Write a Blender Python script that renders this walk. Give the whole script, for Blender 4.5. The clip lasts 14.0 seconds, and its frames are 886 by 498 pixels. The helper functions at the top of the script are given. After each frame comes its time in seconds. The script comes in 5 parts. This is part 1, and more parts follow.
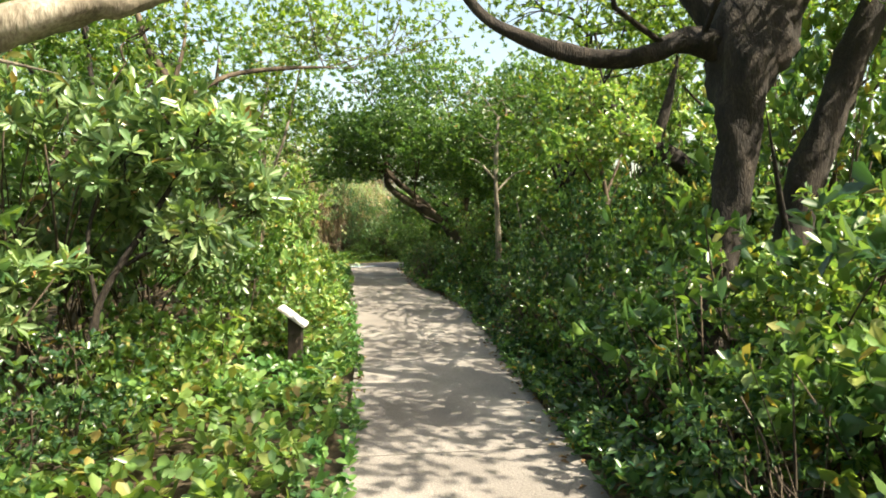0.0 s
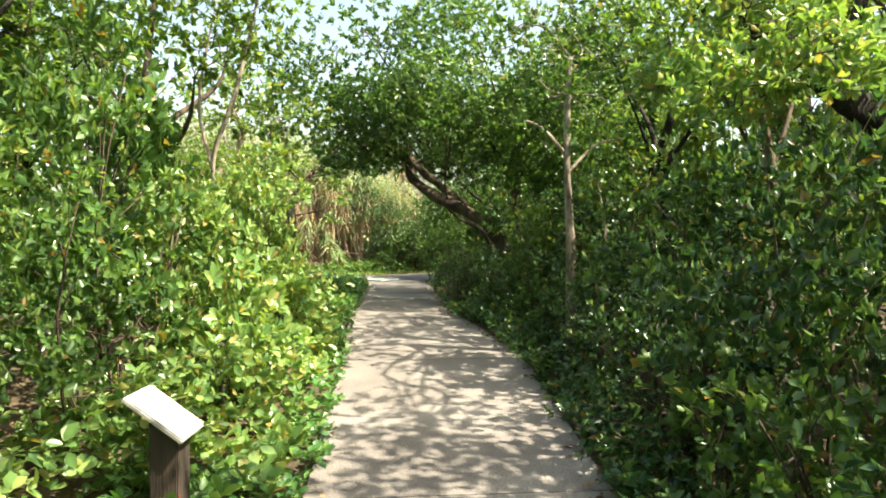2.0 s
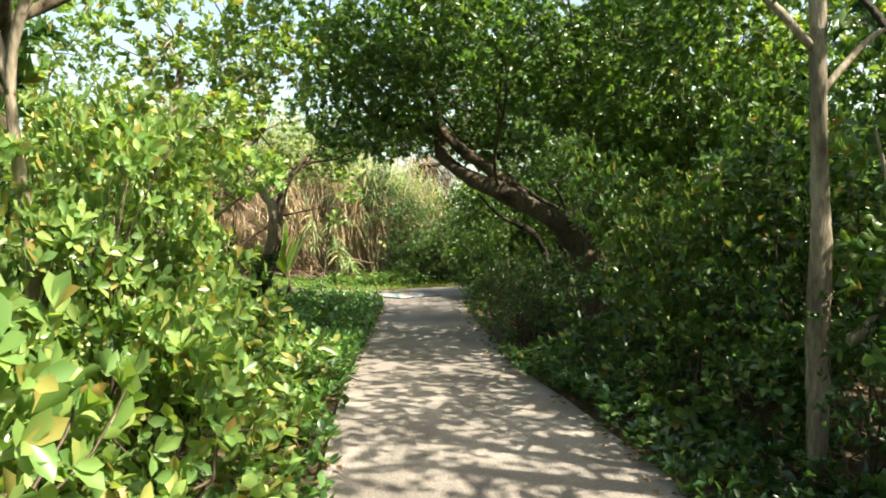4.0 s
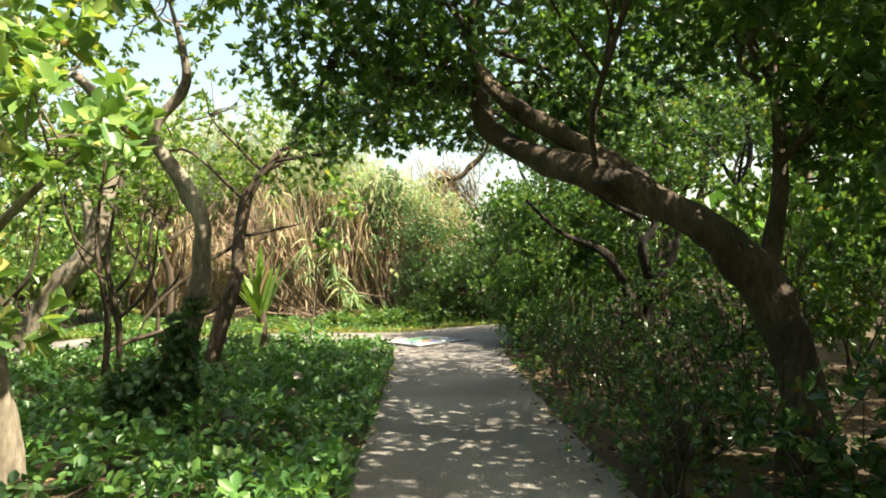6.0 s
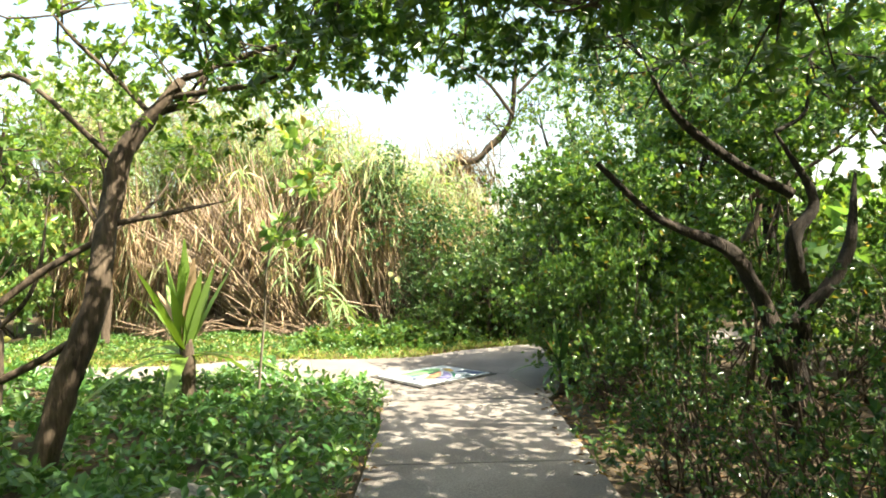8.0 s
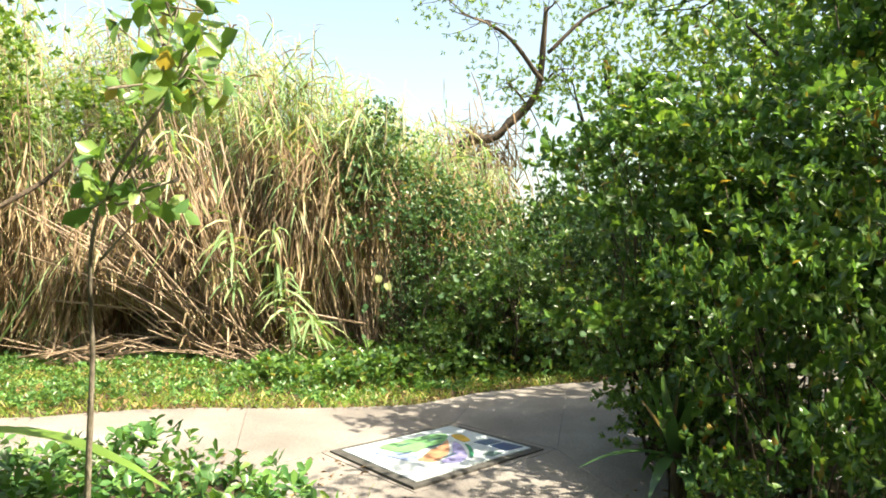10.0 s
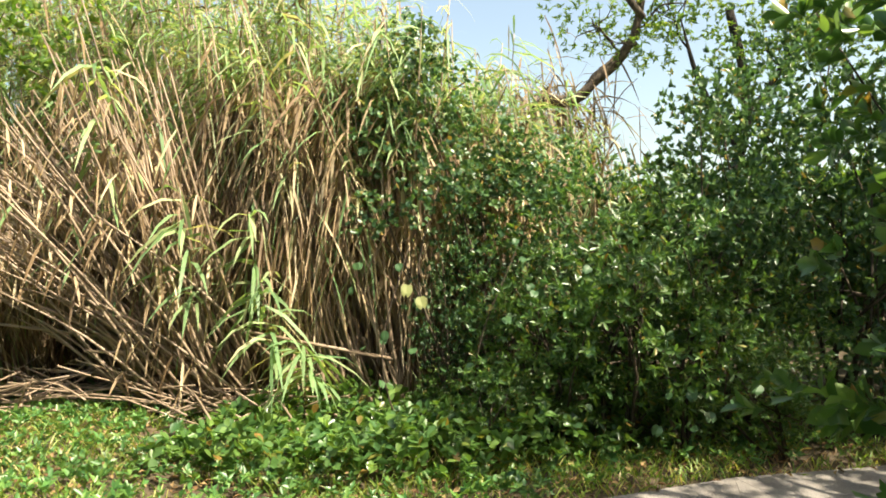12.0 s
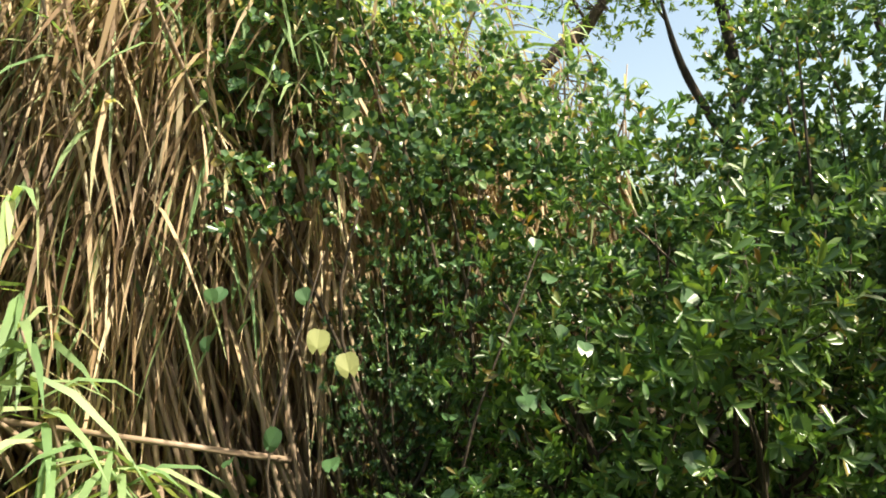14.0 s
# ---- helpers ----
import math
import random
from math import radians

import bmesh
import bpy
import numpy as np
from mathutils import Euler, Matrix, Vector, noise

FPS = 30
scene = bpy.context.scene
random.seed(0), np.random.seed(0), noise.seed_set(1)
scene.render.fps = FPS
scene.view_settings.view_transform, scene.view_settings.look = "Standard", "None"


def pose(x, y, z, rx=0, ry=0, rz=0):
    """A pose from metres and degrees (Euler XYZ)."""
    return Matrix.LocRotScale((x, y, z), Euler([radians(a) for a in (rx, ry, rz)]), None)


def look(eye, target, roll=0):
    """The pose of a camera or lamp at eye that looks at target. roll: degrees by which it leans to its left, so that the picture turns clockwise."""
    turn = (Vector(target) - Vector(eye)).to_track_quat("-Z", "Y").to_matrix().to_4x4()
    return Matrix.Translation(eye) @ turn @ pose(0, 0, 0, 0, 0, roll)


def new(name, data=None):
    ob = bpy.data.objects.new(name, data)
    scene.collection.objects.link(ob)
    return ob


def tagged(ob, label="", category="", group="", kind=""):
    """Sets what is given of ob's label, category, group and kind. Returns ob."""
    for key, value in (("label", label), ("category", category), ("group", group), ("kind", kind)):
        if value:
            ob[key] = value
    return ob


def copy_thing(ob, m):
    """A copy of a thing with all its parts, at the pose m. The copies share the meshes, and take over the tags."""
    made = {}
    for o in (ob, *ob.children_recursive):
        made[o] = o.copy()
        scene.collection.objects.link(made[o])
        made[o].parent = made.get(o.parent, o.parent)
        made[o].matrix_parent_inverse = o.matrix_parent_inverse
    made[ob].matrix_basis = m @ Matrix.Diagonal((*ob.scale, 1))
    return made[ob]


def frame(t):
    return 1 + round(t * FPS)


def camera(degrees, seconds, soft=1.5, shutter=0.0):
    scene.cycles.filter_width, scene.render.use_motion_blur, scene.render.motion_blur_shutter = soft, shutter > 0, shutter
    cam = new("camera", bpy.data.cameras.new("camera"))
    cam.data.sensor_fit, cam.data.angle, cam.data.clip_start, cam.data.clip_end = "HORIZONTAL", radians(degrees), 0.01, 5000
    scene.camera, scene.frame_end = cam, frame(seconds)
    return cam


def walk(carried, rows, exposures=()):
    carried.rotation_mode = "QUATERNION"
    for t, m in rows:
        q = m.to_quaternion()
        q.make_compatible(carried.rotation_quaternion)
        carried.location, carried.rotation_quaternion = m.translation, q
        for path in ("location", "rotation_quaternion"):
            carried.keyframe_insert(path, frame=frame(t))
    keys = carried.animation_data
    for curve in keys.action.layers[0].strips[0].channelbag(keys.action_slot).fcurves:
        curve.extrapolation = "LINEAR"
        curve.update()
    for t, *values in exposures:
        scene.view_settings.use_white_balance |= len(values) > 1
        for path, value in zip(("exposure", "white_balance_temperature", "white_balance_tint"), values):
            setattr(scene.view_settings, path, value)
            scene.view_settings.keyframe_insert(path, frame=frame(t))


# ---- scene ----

# ---------------------------------------------------------------- camera
cam = camera(67.6, 14.0, soft=1.8)
PATH = [
    (0.0, -0.123, 0.146, 1.242, -2.69, -1.81, 0.09),
    (0.5, 0.017, 1.065, 1.204, -2.04, -1.55, 0.0),
    (1.0, 0.073, 2.006, 1.181, -1.01, -1.48, 0.05),
    (1.5, 0.065, 2.946, 1.177, -0.15, -1.38, 0.0),
    (2.0, 0.015, 3.872, 1.182, 0.56, -1.18, 0.04),
    (2.5, -0.042, 4.791, 1.19, 0.99, -0.92, 0.06),
    (3.0, -0.125, 5.726, 1.187, 1.85, -0.56, 0.4),
    (3.2, -0.162, 6.095, 1.183, 1.85, -0.8, 0.4),
    (5.3, -0.643, 9.962, 1.167, 3.2, 0.79, -1.3),
    (5.5, -0.676, 10.299, 1.171, 3.15, 1.26, -1.25),
    (6.0, -0.72, 11.086, 1.205, 3.59, 1.54, -1.12),
    (6.5, -0.735, 11.858, 1.246, 3.74, 1.64, -1.0),
    (7.0, -0.765, 12.641, 1.27, 4.16, 1.67, -1.09),
    (7.5, -0.843, 13.47, 1.272, 4.45, 1.6, -1.12),
    (8.0, -0.941, 14.302, 1.284, 4.71, 1.35, -1.21),
    (8.2, -0.979, 14.628, 1.287, 4.7, 1.6, -1.3),
    (10.3, -1.29, 17.954, 1.242, 5.41, 1.77, 0.0),
    (10.5, -1.307, 18.263, 1.24, 5.8, 1.44, 0.05),
    (11.0, -1.343, 19.022, 1.244, 7.36, 1.53, -0.1),
    (11.5, -1.429, 19.78, 1.254, 8.87, 1.68, -0.14),
    (12.0, -1.569, 20.509, 1.27, 10.53, 2.06, -0.25),
    (12.5, -1.751, 21.189, 1.287, 11.84, 2.42, -0.35),
    (13.0, -1.926, 21.791, 1.298, 12.37, 2.58, -0.37),
    (13.5, -2.082, 22.322, 1.307, 10.83, 3.14, -0.42),
    (14.0, -2.158, 22.801, 1.311, 2.32, 3.91, -0.77),
]


def carried(x, y, z, yaw, pitch, roll):
    """A camera pose from place, heading to the left, tilt up and lean."""
    return pose(x, y, z, 0, 0, yaw) @ pose(0, 0, 0, 90 + pitch, 0, 0) @ pose(0, 0, 0, 0, 0, roll)


EXPOSURES = [(t, e, 7600, 5) for t, e in ((0.0, 1.6), (1.5, 1.8), (3.2, 1.7), (5.3, 1.6), (6.5, 1.75), (7.5, 2.05), (8.2, 2.15), (10.3, 1.7), (11.5, 1.5), (12.5, 1.3), (13.2, 1.08), (13.6, 1.1), (14.0, 1.33))]
walk(cam, [(r[0], carried(*r[1:])) for r in PATH], EXPOSURES)

# ---------------------------------------------------------------- light
SUN_AZ, SUN_EL = 116.0, 52.0   # degrees from +y towards +x; above the horizon
world = bpy.data.worlds.new("daylight")
scene.world = world
world.use_nodes = True
wn = world.node_tree.nodes
sky = wn.new("ShaderNodeTexSky")
sky.sky_type, sky.sun_disc = "NISHITA", False
sky.sun_elevation, sky.sun_rotation = radians(SUN_EL), radians(SUN_AZ)
sky.air_density, sky.dust_density, sky.ozone_density = 1.2, 3.2, 0.0
wn["Background"].inputs["Strength"].default_value = 0.12
world.node_tree.links.new(sky.outputs[0], wn["Background"].inputs["Color"])
sun = new("sun", bpy.data.lights.new("sun", "SUN"))
sun.data.energy, sun.data.angle, sun.data.color = 5.0, radians(0.55), (1.0, 0.95, 0.87)
to_sun = Vector((math.sin(radians(SUN_AZ)) * math.cos(radians(SUN_EL)), math.cos(radians(SUN_AZ)) * math.cos(radians(SUN_EL)), math.sin(radians(SUN_EL))))
sun.matrix_world = look(to_sun * 60, (0, 0, 0))


# ---------------------------------------------------------------- materials
def material(name):
    m = bpy.data.materials.new(name)
    m.use_nodes = True
    return m, m.node_tree.nodes, m.node_tree.links


def ramp(n, stops):
    r = n.new("ShaderNodeValToRGB")
    e = r.color_ramp.elements
    while len(e) < len(stops):
        e.new(0.5)
    for k, (p, c) in enumerate(stops):
        e[k].position, e[k].color = p, (*c, 1)
    return r


def leaf_material(name, stops, rough=0.42, through_=0.3, glow=1.6, spec=0.5):
    """Leaves: each its own shade, some light passing through the blade, a waxy face."""
    m, n, l = material(name)
    b = n["Principled BSDF"]
    geo = n.new("ShaderNodeNewGeometry")
    r = ramp(n, stops)
    l.new(geo.outputs["Random Per Island"], r.inputs[0])
    tex = n.new("ShaderNodeTexNoise")
    tex.inputs["Scale"].default_value = 1.3
    co = n.new("ShaderNodeTexCoord")
    l.new(co.outputs["Object"], tex.inputs["Vector"])
    hsv = n.new("ShaderNodeHueSaturation")
    mp = n.new("ShaderNodeMapRange")
    mp.inputs[1].default_value, mp.inputs[2].default_value = 0.3, 0.7
    mp.inputs[3].default_value, mp.inputs[4].default_value = 0.72, 1.3
    l.new(tex.outputs[0], mp.inputs[0])
    l.new(mp.outputs[0], hsv.inputs["Value"])
    l.new(r.outputs[0], hsv.inputs["Color"])
    l.new(hsv.outputs[0], b.inputs["Base Color"])
    b.inputs["Roughness"].default_value = rough
    b.inputs["Specular IOR Level"].default_value = spec
    tr = n.new("ShaderNodeBsdfTranslucent")
    warm = n.new("ShaderNodeMix")
    warm.data_type, warm.blend_type = "RGBA", "MULTIPLY"
    warm.inputs[0].default_value = 1.0
    warm.inputs[7].default_value = (glow * 1.15, glow * 1.1, glow * 0.5, 1)
    l.new(hsv.outputs[0], warm.inputs[6])
    l.new(warm.outputs[2], tr.inputs["Color"])
    mix = n.new("ShaderNodeMixShader")
    mix.inputs[0].default_value = through_
    l.new(b.outputs[0], mix.inputs[1])
    l.new(tr.outputs[0], mix.inputs[2])
    l.new(mix.outputs[0], n["Material Output"].inputs["Surface"])
    return m


def rough_material(name, stops, scale, rough=0.9, bump=0.4, stretch=(1, 1, 1), fine=None, coords="Object"):
    """Bark, soil, stone: two scales of noise in the colour and in the relief."""
    m, n, l = material(name)
    b = n["Principled BSDF"]
    co = n.new("ShaderNodeTexCoord")
    mp = n.new("ShaderNodeMapping")
    mp.inputs["Scale"].default_value = stretch
    l.new(co.outputs[coords], mp.inputs[0])
    a = n.new("ShaderNodeTexNoise")
    a.inputs["Scale"].default_value, a.inputs["Detail"].default_value = scale, 6
    c = n.new("ShaderNodeTexNoise")
    c.inputs["Scale"].default_value, c.inputs["Detail"].default_value = fine or scale * 9, 5
    for t in (a, c):
        l.new(mp.outputs[0], t.inputs["Vector"])
    add = n.new("ShaderNodeMix")
    add.inputs[0].default_value = 0.4
    l.new(a.outputs[0], add.inputs[2])
    l.new(c.outputs[0], add.inputs[3])
    r = ramp(n, stops)
    l.new(add.outputs[0], r.inputs[0])
    l.new(r.outputs[0], b.inputs["Base Color"])
    b.inputs["Roughness"].default_value = rough
    bp = n.new("ShaderNodeBump")
    bp.inputs["Strength"].default_value, bp.inputs["Distance"].default_value = bump, 0.04
    l.new(add.outputs[0], bp.inputs["Height"])
    l.new(bp.outputs[0], b.inputs["Normal"])
    return m


M_BRIGHT = leaf_material("bright_leaf", [(0, (0.08, 0.17, 0.055)), (0.45, (0.15, 0.26, 0.075)), (0.85, (0.25, 0.35, 0.11)), (1, (0.3, 0.22, 0.07))], 0.33, 0.36, 1.6, 0.5)
M_WHORL = leaf_material("whorl_leaf", [(0, (0.07, 0.14, 0.06)), (0.5, (0.14, 0.23, 0.095)), (0.95, (0.25, 0.33, 0.15)), (1, (0.3, 0.14, 0.06))], 0.3, 0.3, 1.5, 0.55)
M_MID = leaf_material("mid_leaf", [(0, (0.045, 0.11, 0.035)), (0.6, (0.085, 0.17, 0.045)), (0.95, (0.15, 0.24, 0.06)), (1, (0.24, 0.14, 0.04))], 0.3, 0.36, 1.7, 0.55)
M_DARK = leaf_material("dark_leaf", [(0, (0.025, 0.07, 0.034)), (0.6, (0.055, 0.12, 0.046)), (0.95, (0.12, 0.2, 0.06)), (1, (0.22, 0.13, 0.04))], 0.27, 0.34, 1.8, 0.6)
M_VINE = leaf_material("vine_leaf", [(0, (0.035, 0.085, 0.042)), (0.6, (0.07, 0.145, 0.06)), (0.94, (0.13, 0.21, 0.075)), (1, (0.27, 0.18, 0.06))], 0.33, 0.32, 1.6, 0.5)
M_CANOPY = leaf_material("canopy_leaf", [(0, (0.055, 0.12, 0.028)), (0.6, (0.11, 0.19, 0.042)), (1, (0.2, 0.26, 0.06))], 0.4, 0.48, 1.8, 0.45)
M_CROWN = leaf_material("crown_leaf", [(0, (0.036, 0.09, 0.03)), (0.6, (0.072, 0.15, 0.042)), (1, (0.14, 0.22, 0.058))], 0.3, 0.42, 1.7, 0.55)
M_COVER = leaf_material("cover_leaf", [(0, (0.04, 0.115, 0.035)), (0.6, (0.08, 0.185, 0.05)), (1, (0.145, 0.25, 0.06))], 0.36, 0.28, 1.6, 0.5)
M_GRASS = leaf_material("grass_blade", [(0, (0.09, 0.17, 0.03)), (0.6, (0.16, 0.25, 0.045)), (0.88, (0.3, 0.3, 0.09)), (1, (0.45, 0.37, 0.19))], 0.5, 0.38)
M_REED_GREEN = leaf_material("reed_leaf", [(0, (0.13, 0.23, 0.1)), (0.5, (0.22, 0.33, 0.15)), (0.8, (0.34, 0.4, 0.21)), (1, (0.48, 0.44, 0.27))], 0.5, 0.35)
M_REED_DRY = leaf_material("dry_reed_leaf", [(0, (0.11, 0.068, 0.038)), (0.5, (0.25, 0.17, 0.1)), (0.85, (0.43, 0.32, 0.2)), (1, (0.58, 0.48, 0.33))], 0.6, 0.2, 1.2, 0.3)
M_STALK = leaf_material("reed_stalk", [(0, (0.12, 0.077, 0.052)), (0.5, (0.235, 0.165, 0.115)), (1, (0.42, 0.335, 0.255))], 0.45, 0.0, 1.0, 0.4)
M_LITTER = leaf_material("dry_litter", [(0, (0.07, 0.04, 0.02)), (0.6, (0.17, 0.1, 0.045)), (1, (0.32, 0.22, 0.11))], 0.75, 0.08, 1.0, 0.2)
M_SPIKE = leaf_material("strap_leaf", [(0, (0.08, 0.16, 0.03)), (1, (0.16, 0.26, 0.05))], 0.4, 0.25)
M_BARK_DARK = rough_material("dark_bark", [(0.35, (0.006, 0.005, 0.004)), (0.52, (0.026, 0.019, 0.014)), (0.7, (0.075, 0.057, 0.043))], 7, 0.95, 1.0, (1.6, 1.6, 0.4))
M_BARK_PALE = rough_material("pale_bark", [(0.35, (0.07, 0.056, 0.042)), (0.5, (0.21, 0.175, 0.13)), (0.68, (0.42, 0.37, 0.3))], 5, 0.85, 0.7, (1, 1, 0.3))
M_BARK_BROWN = rough_material("brown_bark", [(0.35, (0.022, 0.015, 0.01)), (0.52, (0.07, 0.05, 0.033)), (0.72, (0.17, 0.13, 0.09))], 5, 0.9, 0.9, (1, 1, 0.3))
M_SOIL = rough_material("leafy_soil", [(0.3, (0.025, 0.018, 0.01)), (0.5, (0.07, 0.05, 0.028)), (0.7, (0.15, 0.11, 0.06))], 2.2, 0.95, 1.0, fine=40)
M_CONCRETE = rough_material("worn_concrete", [(0.32, (0.115, 0.101, 0.092)), (0.5, (0.2, 0.179, 0.163)), (0.68, (0.31, 0.282, 0.26))], 1.1, 0.88, 0.6, fine=70)
M_ROCK = rough_material("pale_rock", [(0.3, (0.16, 0.14, 0.11)), (0.5, (0.3, 0.27, 0.22)), (0.7, (0.45, 0.42, 0.36))], 6, 0.9, 0.8)
M_POST = rough_material("dark_timber", [(0.3, (0.02, 0.014, 0.011)), (0.55, (0.045, 0.031, 0.024)), (0.75, (0.09, 0.065, 0.05))], 9, 0.8, 0.5, (1, 1, 0.1))


# ---------------------------------------------------------------- shapes of the land
PY = [-14, 0, 4.5, 6.4, 8.4, 10.3, 12, 13.6, 14.8, 16, 17.2, 18.5, 20.8]
PL = [-0.1, -0.4, -0.53, -0.65, -0.83, -1.02, -1.24, -1.43, -1.52, -1.6, -1.69, -1.82, -2.08]
PR = [0.95, 0.85, 0.9, 0.88, 0.86, 0.76, 0.45, 0.03, -0.09, -0.16, -0.23, -0.32, -0.48]


def land(x, y):
    """Height of the ground: it dips near the start, swells under the arching tree and is uneven away from the path."""
    base = np.interp(y, [-20, 0, 7.6, 9.9, 12.1, 14.4, 18, 21.6, 23.4, 30, 60], [-0.1, -0.13, -0.15, -0.05, 0.03, 0.035, -0.035, -0.055, -0.03, 0.0, 0.1])
    off = np.maximum(0, np.abs(np.asarray(x) - (np.interp(y, PY, PL) + np.interp(y, PY, PR)) / 2) - 1.2)
    return base + np.minimum(off, 3) * 0.03 * (1 + 0.5 * np.sin(1.7 * np.asarray(x) + 0.9 * np.asarray(y)))


def edge_l(y):
    return float(np.interp(y, PY, PL))


def edge_r(y):
    return float(np.interp(y, PY, PR))


# ---------------------------------------------------------------- mesh helpers
def mesh_of(name, verts, faces, mat, smooth=False):
    me = bpy.data.meshes.new(name)
    me.from_pydata(np.asarray(verts).tolist(), [], [list(map(int, f)) for f in faces])
    if mat:
        me.materials.append(mat)
    if smooth:
        me.polygons.foreach_set("use_smooth", [True] * len(me.polygons))
    me.update()
    return me


def child(name, me, parent, label=""):
    ob = new(name, me)
    ob.parent = parent
    if label:
        tagged(ob, label)
    return ob


def part(name, bm, mat, parent, label=""):
    me = bpy.data.meshes.new(name)
    bm.to_mesh(me)
    bm.free()
    me.materials.append(mat)
    return child(name, me, parent, label)


def unit(v):
    return v / np.maximum(np.linalg.norm(v, axis=-1, keepdims=True), 1e-9)


def leaf_mesh(name, at, way, up, length, width, mat, fine=True, droop=0.12, fold=0.25, broad=0.5):
    """One mesh of many leaves. at: the stalk ends; way: along the blades; up: their upper sides. Each leaf folds along its rib."""
    n = len(at)
    way = unit(way)
    side = unit(np.cross(way, up))
    up = np.cross(side, way)
    L, W = np.broadcast_to(length, n)[:, None], np.broadcast_to(width, n)[:, None]
    tip = at + way * L - up * L * droop
    lift = up * W * fold
    if fine:
        a, b = 0.34, 0.72
        pts = [at]
        for s in (1, -1):
            pts += [at + way * L * a + s * side * W * broad * 0.72 + lift * 0.8 - up * L * droop * 0.22, at + way * L * b + s * side * W * broad * 0.98 + lift * 0.9 - up * L * droop * 0.62]
        pts.append(tip)
        v = np.stack(pts, 1).reshape(-1, 3)
        k = 6
        quads = np.array([[0, 1, 2, 5], [0, 5, 4, 3]])
    else:
        v = np.stack([at, at + way * L * 0.45 + side * W * broad + lift, tip, at + way * L * 0.45 - side * W * broad + lift], 1).reshape(-1, 3)
        k = 4
        quads = np.array([[0, 1, 2], [0, 2, 3]])
    f = (np.arange(n)[:, None, None] * k + quads[None]).reshape(-1, quads.shape[1])
    me = bpy.data.meshes.new(name)
    c = quads.shape[1]
    me.vertices.add(len(v))
    me.vertices.foreach_set("co", v.astype(np.float32).ravel())
    me.loops.add(f.size)
    me.loops.foreach_set("vertex_index", f.astype(np.int32).ravel())
    me.polygons.add(len(f))
    me.polygons.foreach_set("loop_start", (np.arange(len(f)) * c).astype(np.int32))
    me.materials.append(mat)
    me.update(calc_edges=True)
    me.validate()
    return me


def blade_mesh(name, at, way, length, width, mat, sag=0.5, seed=0):
    """One mesh of many long narrow blades that bend down under their weight."""
    n = len(at)
    way = unit(way)
    L, W = np.broadcast_to(length, n)[:, None], np.broadcast_to(width, n)[:, None]
    rng = np.random.default_rng(seed)
    side = unit(np.cross(way, unit(rng.normal(0, 1, (n, 3)) * 0.5 + [0, 0, 1])))
    down = np.array([0.0, 0, -1])
    pts = []
    for t, w in ((0, 0.5), (0.35, 1.0), (0.7, 0.75)):
        c = at + way * L * t + down * L * sag * t * t
        pts += [c - side * W * w / 2, c + side * W * w / 2]
    pts.append(at + way * L + down * L * sag)
    v = np.stack(pts, 1).reshape(-1, 3)
    f = (np.arange(n)[:, None, None] * 7 + np.array([[0, 1, 3, 2], [2, 3, 5, 4]])[None]).reshape(-1, 4)
    g = np.arange(n)[:, None] * 7 + np.array([[4, 5, 6]])
    me = bpy.data.meshes.new(name)
    me.vertices.add(len(v))
    me.vertices.foreach_set("co", v.astype(np.float32).ravel())
    me.loops.add(f.size + g.size)
    me.loops.foreach_set("vertex_index", np.concatenate([f.ravel(), g.ravel()]).astype(np.int32))
    me.polygons.add(len(f) + len(g))
    me.polygons.foreach_set("loop_start", np.concatenate([np.arange(len(f)) * 4, f.size + np.arange(len(g)) * 3]).astype(np.int32))
    me.materials.append(mat)
    me.update(calc_edges=True)
    me.validate()
    return me


def curve_points(pts, steps=6):
    """A smooth line through the points (Catmull-Rom); each point is x, y, z, radius."""
    p = np.array(pts, float)
    p = np.vstack([2 * p[0] - p[1], p, 2 * p[-1] - p[-2]])
    out = []
    for i in range(1, len(p) - 2):
        for s in range(steps):
            t = s / steps
            out.append(0.5 * (2 * p[i] + (p[i + 1] - p[i - 1]) * t + (2 * p[i - 1] - 5 * p[i] + 4 * p[i + 1] - p[i + 2]) * t * t + (3 * p[i] - p[i - 1] - 3 * p[i + 1] + p[i + 2]) * t ** 3))
    out.append(p[-2])
    return np.array(out)


def tubes(name, lines, mat, sides=8, steps=5, knobs=0.12, seed=0):
    """Trunks, limbs and stems: tapered round tubes with swellings, joined in one mesh."""
    rng = np.random.default_rng(seed)
    V, F = [], []
    for pts in lines:
        c = curve_points(pts, steps) if len(pts) > 2 else np.array(pts, float)
        d = unit(np.gradient(c[:, :3], axis=0))
        ref = np.array([0.31, 0.87, 0.23])
        s = unit(np.cross(d, ref))
        u = np.cross(s, d)
        base = len(V)
        ph = rng.uniform(0, 6.28, 3)
        for i in range(len(c)):
            for k in range(sides):
                a = 2 * math.pi * k / sides
                r = abs(c[i, 3]) * (1 + knobs * math.sin(2 * a + ph[0] + i * 0.35) + knobs * 0.8 * math.sin(3 * a + ph[1] - i * 0.6) + knobs * 0.7 * rng.uniform(-1, 1))
                V.append(c[i, :3] + r * (math.cos(a) * s[i] + math.sin(a) * u[i]))
        for i in range(len(c) - 1):
            for k in range(sides):
                q = (k + 1) % sides
                F.append((base + i * sides + k, base + i * sides + q, base + (i + 1) * sides + q, base + (i + 1) * sides + k))
        F.append(tuple(base + (len(c) - 1) * sides + k for k in range(sides)))
        F.append(tuple(base + k for k in reversed(range(sides))))
    return mesh_of(name, V, F, mat, True)


